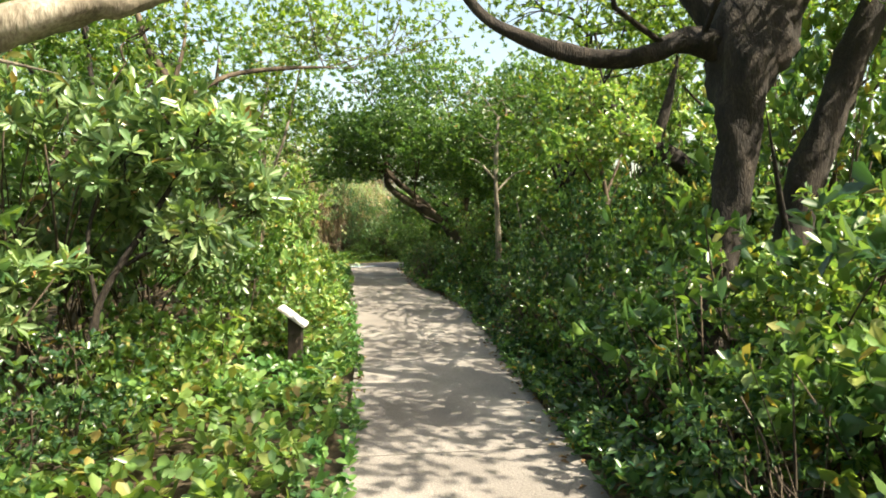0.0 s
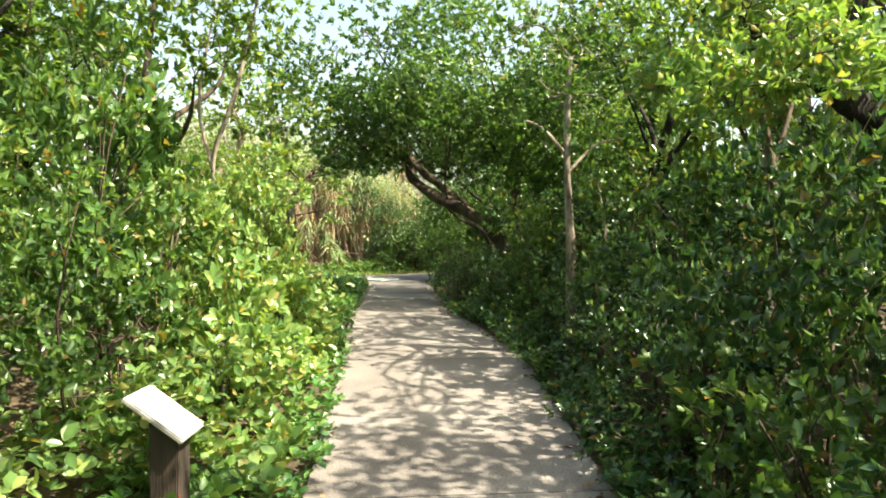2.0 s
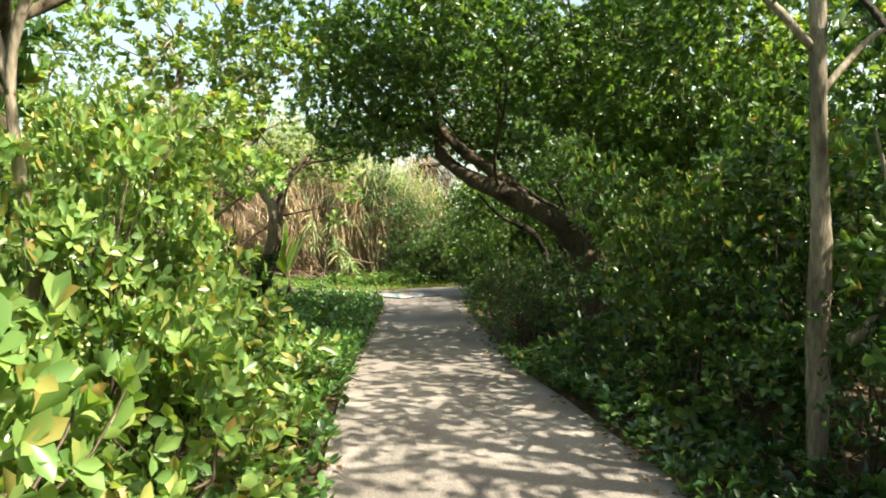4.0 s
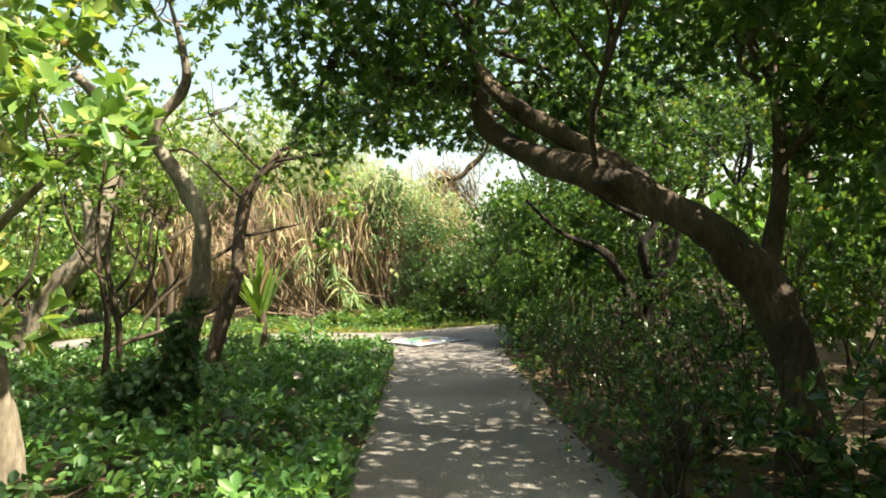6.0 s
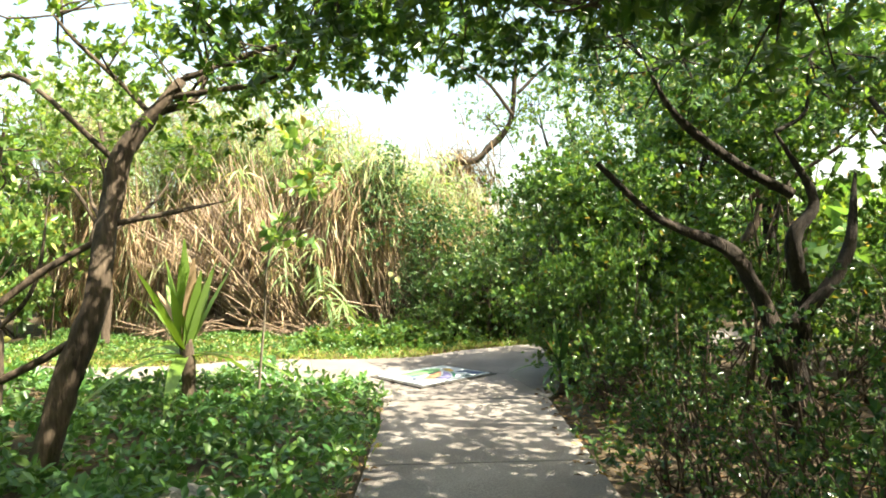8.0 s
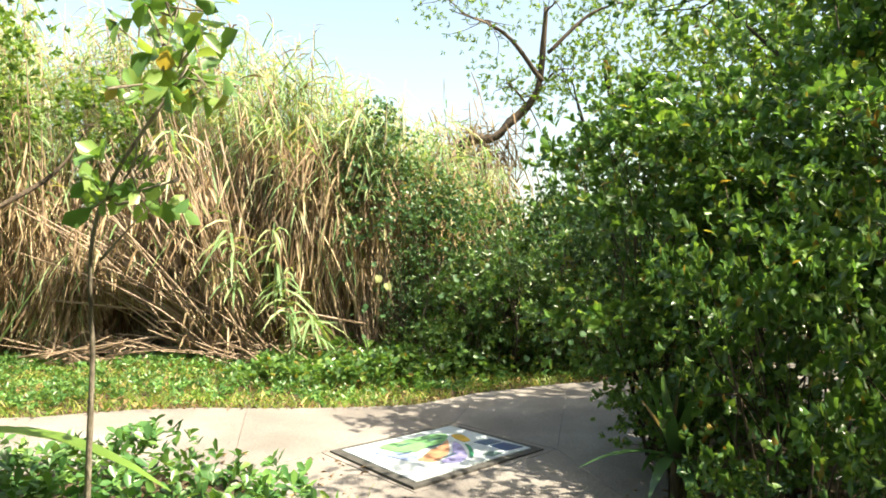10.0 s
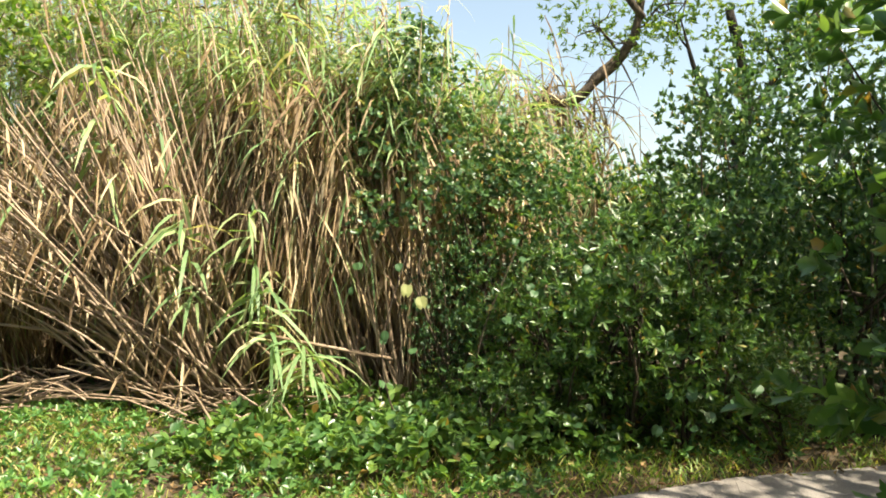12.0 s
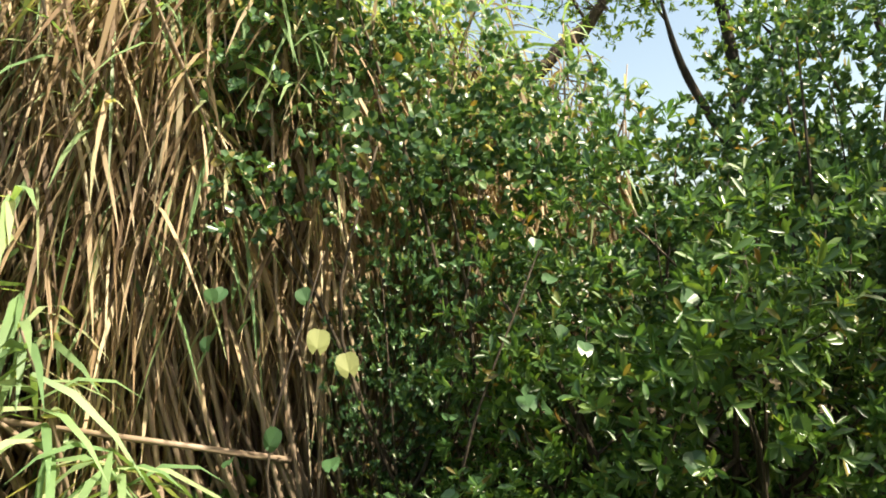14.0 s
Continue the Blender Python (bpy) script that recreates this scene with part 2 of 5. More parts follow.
def rosettes(rng, tips, outward, per, length, width, spread=0.9):
    """Whorls of leaves at the ends of twigs: at, way, up and sizes for leaf_mesh."""
    n = len(tips)
    out = unit(outward + rng.normal(0, 0.35, (n, 3)) + [0, 0, 0.25])
    a = unit(np.cross(out, rng.normal(0, 1, (n, 3))))
    b = np.cross(out, a)
    ang = (np.arange(per) * 2.4)[None, :] + rng.uniform(0, 6.28, (n, 1)) + rng.normal(0, 0.25, (n, per))
    tilt = rng.uniform(0.35, 1.15, (n, per)) * spread
    ring = np.cos(ang)[..., None] * a[:, None] + np.sin(ang)[..., None] * b[:, None]
    way = ring * np.sin(tilt)[..., None] + out[:, None] * np.cos(tilt)[..., None]
    at = tips[:, None] - out[:, None] * rng.uniform(0, length * 0.7, (n, per))[..., None]
    up = out[:, None] * np.sin(tilt)[..., None] - ring * np.cos(tilt)[..., None] + rng.normal(0, 0.15, (n, per, 3))
    size = rng.uniform(0.6, 1.15, n * per)
    return at.reshape(-1, 3), way.reshape(-1, 3), up.reshape(-1, 3), length * size, width * size


def lumpy(rng, n, radii, centre, fill=0.55, lumps=9):
    """Places in a crown with an uneven outline: an ellipsoid shell with bulges and hollows. Also the ways outward."""
    d = unit(rng.normal(0, 1, (n, 3)))
    knob = unit(rng.normal(0, 1, (lumps, 3)))
    bulge = (np.clip(d @ knob.T, 0, 1) ** 6 * rng.uniform(-0.25, 0.35, lumps)).sum(1)
    r = rng.uniform(fill ** 3, 1, n) ** (1 / 3) * (0.9 + bulge)
    p = d * r[:, None] * radii
    return p + centre, unit(d / np.asarray(radii))


# ---------------------------------------------------------------- shrubs and trees
def shrub(name, label, seed, radii, mat, tips=420, per=7, length=0.09, width=0.042, stems=4, bark=None, fine=True, low=0.05, spread=0.9, fill=0.5):
    """A bush with its own stems; built standing at the origin."""
    rng = np.random.default_rng(seed)
    top = tagged(new(name), label, "shrub")
    rx, ry, rz = radii
    c, co = lumpy(rng, max(13, tips // 19), radii, (0, 0, rz * 0.98 + low), max(fill, 0.5))
    pick = rng.integers(len(c), size=tips)
    off = rng.normal(0, 1, (tips, 3)) * [0.14, 0.14, 0.085]
    t, o = c[pick] + off * rng.uniform(0.7, 1.3, (tips, 1)), unit(co[pick] + off * 4)
    stray, so = lumpy(rng, tips // 7, radii, (0, 0, rz * 0.98 + low), 0.2)
    t, o = np.vstack([t, stray]), np.vstack([o, so])
    keep = t[:, 2] > low
    t, o = t[keep], o[keep]
    for k in range(stems):
        j = rng.integers(len(t))
        e = t[j] * [0.8, 0.8, 0.9]
        m = e * [0.45, 0.45, 0.5] + rng.normal(0, 0.08, 3)
        lines = [[(rng.normal(0, 0.06), rng.normal(0, 0.06), -0.1, 0.02), (*m, 0.013), (*e, 0.005)]]
        for q in range(3):
            f = t[rng.integers(len(t))]
            lines.append([(*m, 0.009), (*((m + f) / 2 + rng.normal(0, 0.06, 3)), 0.006), (*f, 0.003)])
        child("stem", tubes("stem", lines, bark or M_BARK_BROWN, 3, 2, 0.1, seed + k), top)
    child("foliage", leaf_mesh("foliage", *rosettes(rng, t, o, per, length, width, spread), mat, fine), top)
    return top


def tree(name, label, lines, blobs, bark, mat, seed, tips=300, per=7, length=0.08, width=0.038, category="tree", sides=10, fine=False, twigs=True, split=True):
    """A tree with trunk and limbs along the given lines and leaf clumps of the given places and radii."""
    rng = np.random.default_rng(seed)
    top = tagged(new(name), label, category)
    x0, y0, z0 = lines[0][0][:3]
    top.location = (x0, y0, z0)
    shift = np.array([x0, y0, z0, 0])
    lines = [[tuple(np.array(p) - shift) for p in ln] for ln in lines]
    child("trunk", tubes("trunk", lines[:1], bark, sides, 8, 0.14, seed), top)
    along = np.vstack([(curve_points(ln, 4) if len(ln) > 2 else np.array(ln))[(8 if k == 0 else 2):] for k, ln in enumerate(lines)])
    A, O = [], []
    for (cx, cy, cz, r, n) in blobs:
        c = np.array([cx, cy, cz]) - shift[:3]
        t, o = lumpy(rng, int(tips * n), (r, r, r * 0.7), c, 0.25, 7)
        A.append(t), O.append(o)
        if twigs:
            near = along[np.argsort(((along[:, :3] - c) ** 2).sum(1))[:3]][rng.integers(3)]
            start = near[:3]
            gap = np.linalg.norm(c - start)
            hub = np.array([start, start * 0.65 + c * 0.35 + rng.normal(0, 0.09 * gap, 3), start * 0.3 + c * 0.7 + rng.normal(0, 0.1 * gap, 3), c + rng.normal(0, 0.1, 3)])
            thick = min(near[3] * 0.6, 0.024)
            tw = [[(*h, thick * w) for h, w in zip(hub, (1, 0.8, 0.6, 0.3))]]
            for k in range(9):
                w = rng.uniform(0.35, 1.0) * 3
                i = min(int(w), 2)
                root = hub[i] * (1 - w + i) + hub[i + 1] * (w - i)
                f = t[np.argsort(((t - root) ** 2).sum(1))[rng.integers(max(3, len(t) // 2))]]
                bend = (root + f) / 2 + rng.normal(0, 0.07, 3)
                tw.append([(*root, thick * 0.4), (*bend, 0.007), (*f, 0.003)])
            branch = child("branch", tubes("branch", tw[:1] if split else tw, bark, 5, 3, 0.05, seed), top)
            for ln in tw[1:] if split else ():
                child("twig", tubes("twig", [ln], bark, 4, 2, 0.05, seed), branch)
    for ln in lines[1:]:
        ln = ln[:-1] + [(*ln[-1][:3], ln[-1][3] * 0.3)]
        child("limb", tubes("limb", [ln], bark, max(6, sides - 2), 6, 0.12, seed + 1), top)
    if A:
        child("crown", leaf_mesh("crown", *rosettes(rng, np.vstack(A), np.vstack(O), per, length, width, 1.1), mat, fine), top)
    return top


def spot(x, y, turn=0.0, size=1.0, tall=1.0, sink=0.03):
    return pose(x, y, float(land(x, y)) - sink, 0, 0, turn) @ Matrix.Diagonal((size, size, size * tall, 1))


# ---------------------------------------------------------------- ground and path
def build_ground():
    xs = np.concatenate([[-400, -150, -60, -30], np.arange(-16, 16.01, 0.4), [30, 60, 150, 400]])
    ys = np.concatenate([[-400, -150, -60, -25], np.arange(-10, 40.01, 0.4), [60, 120, 220, 400]])
    V = [(x, y, float(land(x, min(max(y, -20), 60))) + (0.03 * noise.noise((x * 0.9, y * 0.9, 0)) - 0.035 if edge_l(y) - 0.2 > x or x > edge_r(y) + 0.2 else -0.06)) for y in ys for x in xs]
    w = len(xs)
    F = [(j * w + i, j * w + i + 1, (j + 1) * w + i + 1, (j + 1) * w + i) for j in range(len(ys) - 1) for i in range(w - 1)]
    return tagged(new("ground", mesh_of("ground", V, F, M_SOIL, True)), "dark leaf-strewn soil under the bushes", "ground", kind="structure")


def slab_mesh(corners, thick=0.1, across=4, along=8):
    """A cast slab between four plan corners (near left, near right, far right, far left), following the ground, with eased edges."""
    a, b, c, d = [np.array(p, float) for p in corners]
    V, F = [], []
    for ring in (0, 1):
        for j in range(along + 1):
            t = j / along
            for i in range(across + 1):
                s = i / across
                p = (a * (1 - s) + b * s) * (1 - t) + (d * (1 - s) + c * s) * t
                rim = i in (0, across) or j in (0, along)
                z = float(land(*p)) + 0.012 - (0.006 if rim else 0)
                V.append((p[0], p[1], z - (thick if ring else 0)))
    w, h = across + 1, along + 1
    n = w * h
    for j in range(along):
        for i in range(across):
            q = (j * w + i, j * w + i + 1, (j + 1) * w + i + 1, (j + 1) * w + i)
            F.append(q)
            F.append(tuple(n + k for k in reversed(q)))
    rim = [i for i in range(w)] + [j * w + across for j in range(1, h)] + [along * w + i for i in reversed(range(across))] + [j * w for j in reversed(range(1, along))]
    for k in range(len(rim)):
        p, q = rim[k], rim[(k + 1) % len(rim)]
        F.append((p, p + n, q + n, q))
    return mesh_of("concrete_slab", V, F, M_CONCRETE)


def build_path():
    top = tagged(new("path"), "narrow worn concrete footpath with dappled shade", "path", kind="structure")
    cuts = [-12, -8.5, -5, -1.6, 1.2, 4.15, 7.2, 10.3, 13.2, 16.1, 18.7, 20.8]
    for y0, y1 in zip(cuts, cuts[1:]):
        g = 0.007
        child("concrete_slab", slab_mesh([(edge_l(y0 + g), y0 + g - 0.05), (edge_r(y0 + g), y0 + g + 0.1), (edge_r(y1 - g), y1 - g + 0.1), (edge_l(y1 - g), y1 - g - 0.05)]), top)
    quads = [
        [(-2.13, 20.77), (-0.45, 20.92), (-0.88, 22.31), (-1.77, 21.34)],
        [(-2.13, 20.77), (-1.77, 21.34), (-2.55, 22.11), (-2.96, 21.5)],
        [(-2.96, 21.5), (-2.55, 22.11), (-2.08, 23.73), (-3.55, 23.28)],
        [(-4.9, 21.3), (-2.96, 21.5), (-3.55, 23.28), (-5.2, 22.8)],
        [(-8.5, 20.6), (-4.9, 21.3), (-5.2, 22.8), (-8.6, 22.0)],
        [(-2.55, 22.11), (-1.67, 23.04), (-1.5, 24.36), (-2.08, 23.73)],
        [(-0.45, 20.92), (0.15, 23.3), (-0.55, 24.96), (-0.88, 22.31)],
        [(-0.88, 22.31), (-0.55, 24.96), (-1.5, 24.36), (-1.67, 23.04)],
        [(0.15, 23.3), (3.6, 24.9), (3.2, 26.4), (-0.55, 24.96)],
        [(-1.77, 21.34), (-0.88, 22.31), (-1.67, 23.04), (-2.55, 22.11)],
    ]
    joint = [0.003] * 9 + [0.009]
    quads = [[tuple(np.array(p) + (np.mean(q, 0) - p) / np.linalg.norm(np.mean(q, 0) - p) * g_) for p in q] for q, g_ in zip(quads, joint)]
    for q in quads:
        child("concrete_slab", slab_mesh(q, 0.1, 4, 4), top)
    return top


def flat_piece(name, poly, z, thick, mat, parent):
    bm = bmesh.new()
    lo = [bm.verts.new((x, y, z - thick)) for x, y in poly]
    hi = [bm.verts.new((x, y, z)) for x, y in poly]
    bm.faces.new(hi)
    bm.faces.new(list(reversed(lo)))
    for k in range(len(poly)):
        q = (k + 1) % len(poly)
        bm.faces.new((lo[k], lo[q], hi[q], hi[k]))
    bmesh.ops.recalc_face_normals(bm, faces=bm.faces)
    return part(name, bm, mat, parent)


build_ground()
build_path()



# ---------------------------------------------------------------- painted map set in the path
def plain(name, colour, rough=0.6, mottle=0.12):
    """A painted or printed surface with faint wear."""
    m, n, l = material(name)
    b = n["Principled BSDF"]
    t = n.new("ShaderNodeTexNoise")
    t.inputs["Scale"].default_value, t.inputs["Detail"].default_value = 14, 8
    co = n.new("ShaderNodeTexCoord")
    l.new(co.outputs["Object"], t.inputs["Vector"])
    r = ramp(n, [(0.3, [c * (1 - 2 * mottle) for c in colour]), (0.6, colour)])
    l.new(t.outputs[0], r.inputs[0])
    l.new(r.outputs[0], b.inputs["Base Color"])
    b.inputs["Roughness"].default_value = rough
    return m


def build_map():
    top = tagged(new("ground_map"), "coloured map panel with white border laid flat in the path", "map panel")
    z = float(land(-1.7, 22.2)) + 0.024
    flat_piece("joint", [(-2.49, 22.13), (-1.79, 21.39), (-0.98, 22.28), (-1.69, 22.99)], z - 0.007, 0.02, plain("dark_joint", (0.07, 0.066, 0.06), 0.9, 0.25), top)
    flat_piece("panel", [(-2.4, 22.13), (-1.79, 21.48), (-1.07, 22.28), (-1.69, 22.9)], z, 0.02, plain("map_white", (0.46, 0.51, 0.54), 0.5), top)
    areas = [
        ("green_area", (0.42, 0.72, 0.4), [(-2.18, 22.22), (-1.98, 22.42), (-1.79, 22.62), (-1.68, 22.6), (-1.7, 22.37), (-1.81, 22.22), (-1.88, 22.08), (-2.04, 22.1)]),
        ("lilac_area", (0.5, 0.58, 0.82), [(-2.2, 22.09), (-2.04, 22.085), (-1.88, 22.06), (-1.83, 21.98), (-1.86, 21.86), (-2.02, 21.96)]),
        ("orange_area", (0.78, 0.5, 0.34), [(-1.68, 22.49), (-1.63, 22.1), (-1.71, 21.86), (-1.85, 21.9), (-1.8, 22.0), (-1.79, 22.13), (-1.71, 22.28)]),
        ("yellow_area", (0.85, 0.62, 0.16), [(-1.67, 22.6), (-1.59, 22.63), (-1.5, 22.45), (-1.55, 22.38), (-1.63, 22.5)]),
        ("violet_area", (0.5, 0.48, 0.74), [(-1.64, 22.43), (-1.56, 22.3), (-1.5, 22.01), (-1.55, 21.87), (-1.69, 21.86), (-1.61, 22.04)]),
        ("green_strip", (0.12, 0.5, 0.32), [(-1.55, 22.37), (-1.49, 22.27), (-1.46, 22.03), (-1.49, 21.99), (-1.505, 22.19)]),
        ("photo", (0.2, 0.28, 0.42), [(-1.48, 22.39), (-1.36, 22.5), (-1.28, 22.42), (-1.39, 22.32)]),
        ("photo", (0.12, 0.2, 0.4), [(-1.36, 22.31), (-1.26, 22.4), (-1.12, 22.29), (-1.25, 22.18)]),
        ("photo", (0.3, 0.42, 0.4), [(-1.41, 22.07), (-1.36, 22.16), (-1.26, 22.14), (-1.34, 22.03)]),
    ]
    for nm, col, poly in areas:
        c = np.mean(poly, 0)
        fine_ = []
        for k in range(len(poly)):
            p, q = np.array(poly[k]), np.array(poly[(k + 1) % len(poly)])
            fine_ += [tuple(p * 0.8 + q * 0.2), tuple(p * 0.2 + q * 0.8)] if nm != "photo" else [tuple(p)]
        flat_piece(nm, fine_, z + 0.004, 0.003, plain(nm, [v ** 1.5 * 0.6 for v in col], 0.5, 0.18), top)
    ink = plain("map_ink", (0.05, 0.1, 0.12), 0.5)
    for x, y in ((-1.98, 22.27), (-1.94, 22.06), (-1.77, 22.44), (-1.75, 22.26), (-1.63, 22.02)):
        flat_piece("caption_bar", [(x - 0.05, y - 0.045), (x - 0.03, y - 0.055), (x + 0.05, y + 0.04), (x + 0.03, y + 0.05)], z + 0.008, 0.002, ink, top)


build_map()


def box(bm, size, m):
    g = bmesh.ops.create_cube(bm, size=1.0, matrix=m @ Matrix.Diagonal((*size, 1)))
    e = list({e for v in g["verts"] for e in v.link_edges})
    bmesh.ops.bevel(bm, geom=e, offset=0.006, segments=2, affect="EDGES")


def build_sign():
    top = tagged(new("trail_marker"), "dark timber trail post with a tilted white plate", "sign post")
    z = float(land(-1.33, 6.95))
    top.location = (-1.32, 7.0, z)
    bm = bmesh.new()
    box(bm, (0.135, 0.15, 0.62), pose(0, 0, 0.19))
    bmesh.ops.bisect_plane(bm, geom=bm.verts[:] + bm.edges[:] + bm.faces[:], plane_co=(0, 0, 0.44), plane_no=(0.58, 0, 0.81), clear_outer=True)
    bmesh.ops.holes_fill(bm, edges=bm.edges)
    part("post", bm, M_POST, top)
    bm = bmesh.new()
    box(bm, (0.34, 0.27, 0.025), pose(-0.025, 0, 0.475, 0, 36, 0))
    plate = part("plate", bm, plain("plate_edge", (0.35, 0.34, 0.32), 0.6), top, "grey backing of the plate")
    bm = bmesh.new()
    box(bm, (0.325, 0.255, 0.014), pose(-0.016, 0, 0.487, 0, 36, 0))
    part("face", bm, plain("plate_white", (0.8, 0.8, 0.78), 0.35, 0.03), plate, "plain white sign face")
    bm = bmesh.new()
    box(bm, (0.012, 0.014, 0.03), pose(0.066, -0.06, 0.1))
    part("tag", bm, plain("red_tag", (0.5, 0.04, 0.03), 0.5), top, "small red tag")


build_sign()

# ---------------------------------------------------------------- shrubs
BRIGHT = [shrub("shrub", "bushy shrub with whorls of sunlit yellow-green leaves", 11 + k, r, M_BRIGHT, 380, 7, 0.1, 0.045, spread=0.95, fill=0.35) for k, r in enumerate(((0.85, 0.85, 1.0), (1.0, 0.75, 0.9), (0.75, 0.9, 1.1)))]
MID = [shrub("shrub", "leafy mid-green shrub with brown twigs", 21 + k, r, M_MID, 360, 7, 0.088, 0.042, fill=0.3) for k, r in enumerate(((0.85, 0.85, 1.0), (1.0, 0.8, 0.85), (0.7, 0.85, 1.1)))]
DARK = [shrub("shrub", "dense dark-green shrub with small glossy leaves", 31 + k, r, M_DARK, 400, 7, 0.078, 0.042, fill=0.3, fine=False) for k, r in enumerate(((0.8, 0.8, 0.85), (0.95, 0.7, 0.8), (0.7, 0.8, 1.0)))]
BACK = [shrub("shrub", "green shrub in the second row of the thicket", 61 + k, r, m_, 230, 7, 0.125, 0.06, stems=3, fine=False, fill=0.3) for k, (r, m_) in enumerate((((0.9, 0.9, 1.0), M_MID), ((0.9, 0.8, 1.1), M_BRIGHT), ((1.0, 0.9, 0.95), M_DARK)))]
BIG = [shrub("large_shrub", "tall dense green bush with glossy leaves at the path corner", 95 + k, r, M_MID, 900, 7, 0.085, 0.046, stems=6, fill=0.35) for k, r in enumerate(((1.1, 1.1, 1.6), (1.0, 1.2, 1.5)))]
VINE = [shrub("vine_mound", "dark mound of vines and scrambling shrubs on the bank", 91 + k, r, M_VINE, 900, 6, 0.06, 0.034, stems=5, fill=0.3, fine=False) for k, r in enumerate(((0.85, 0.85, 1.0), (0.9, 0.8, 1.1), (0.7, 0.7, 1.35)))]
FAR = [shrub("shrub", "tall green thicket shrub away from the path", 41 + k, (1.5, 1.5, 1.7), (M_MID, M_CANOPY)[k], 230, 6, 0.2, 0.1, fine=False, fill=0.4) for k in range(2)]
TWIGGY = [shrub("shrub", "sparse twiggy shrub with few small leaves", 51 + k, (0.7, 0.7, 0.75), M_DARK, 150, 6, 0.065, 0.035, stems=8, bark=M_BARK_BROWN, fill=0.2, fine=False) for k in range(2)]
LOW_BRIGHT = [shrub("shrub", "low sunlit shrub with whorls of pale green leaves", 141 + k, r, M_BRIGHT, 120, 7, 0.105, 0.052, stems=5, fill=0.3, spread=1.0) for k, r in enumerate(((0.5, 0.5, 0.5), (0.55, 0.45, 0.45), (0.45, 0.5, 0.6)))]
LOW_DARK = [shrub("shrub", "low dark-green shrub with glossy leaves beside the path", 151 + k, r, m_, 130, 6, 0.088, 0.046, stems=4, fill=0.3) for k, (r, m_) in enumerate((((0.5, 0.5, 0.45), M_DARK), ((0.55, 0.5, 0.5), M_MID), ((0.45, 0.5, 0.6), M_DARK)))]
LANCE = [shrub("shrub", "fresh green shrub with narrow pointed leaves on the bank", 161 + k, r, M_MID, 420, 8, 0.066, 0.02, stems=5, fill=0.4, spread=1.1) for k, r in enumerate(((0.5, 0.4, 0.8), (0.45, 0.4, 0.7)))]
WHORL = [shrub("shrub", "open shrub with whorls of long grey-green leaves on bare brown stems", 181 + k, r, M_WHORL, 190, 9, 0.135, 0.04, stems=6, fill=0.45, low=0.75, spread=1.05) for k, r in enumerate(((0.7, 0.7, 0.5), (0.6, 0.75, 0.6)))]
used = set()


def plant(kind, x, y, size=1.0, tall=1.0, turn=None):
    """Sets a shrub of that kind: the first one made, then copies of it."""
    ob = kind[int(abs(x * 7.3 + y * 3.1) * 3) % len(kind)]
    m = spot(x, y, turn if turn is not None else (x * 131 + y * 57) % 360, size, tall)
    if ob.name in used:
        return copy_thing(ob, m @ Matrix.Diagonal((*(1 / v for v in ob.scale), 1)))
    used.add(ob.name)
    ob.matrix_basis = m
    return ob


def band(kinds, y0, y1, step, offset, size, seed, jitter=0.25, side=-1, tall=1.0):
    """A row of shrubs along one side of the path, offset metres out from its edge."""
    rng = np.random.default_rng(seed)
    y = y0
    while y < y1:
        x = (edge_l(y) - offset if side < 0 else edge_r(y) + offset) + rng.normal(0, jitter)
        plant(kinds[rng.integers(len(kinds))], x, y + rng.normal(0, jitter * 0.6), size * rng.uniform(0.8, 1.2), tall * rng.uniform(0.85, 1.25))
        y += step * rng.uniform(0.85, 1.15)


# left of the first stretch: lower near the start, then a tall sunlit bush beside the path
for x, y, s, t in ((-2.3, 5.7, 1.05, 1.05), (-2.7, 3.9, 0.9, 0.9), (-2.7, 4.9, 1.1, 1.1)):
    plant(WHORL, x, y, s, t)
band([LOW_BRIGHT, LOW_DARK], 2.2, 6.2, 0.85, 1.5, 0.75, 1, 0.15)
band([LOW_BRIGHT], 7.6, 12.4, 0.85, 0.75, 0.85, 18, 0.12)
band([TWIGGY], 2.6, 5.2, 1.0, 1.5, 0.6, 17, 0.12)
band([BRIGHT, BRIGHT, MID], 7.8, 11.2, 1.0, 1.5, 0.85, 12, 0.15, tall=1.15)
band([BRIGHT, BACK, MID], -2, 11.5, 1.35, 2.8, 1.0, 2, 0.3, tall=1.1)
band([BACK], -2, 13, 1.6, 4.3, 1.4, 3, 0.4, tall=1.2)
for x, y, s, t in ((-2.75, 12.35, 0.62, 1.45), (-3.5, 13.2, 0.9, 1.3), (-2.1, 10.7, 0.7, 1.35), (-2.5, 11.6, 0.75, 1.4)):
    plant(BRIGHT, x, y, s, t)
# sunlit growth far left past the crooked trees
for x, y, s in ((-5.2, 15.2, 1.0), (-6.2, 16.6, 1.2), (-6.9, 17.9, 1.2), (-6.0, 20.2, 0.9), (-7.2, 19.6, 1.2), (-5.0, 14.0, 1.1), (-8.0, 21.4, 1.1), (-8.3, 24.6, 0.8), (-9.4, 23.6, 1.1)):
    plant([BACK[1]], x, y, s, 1.2)
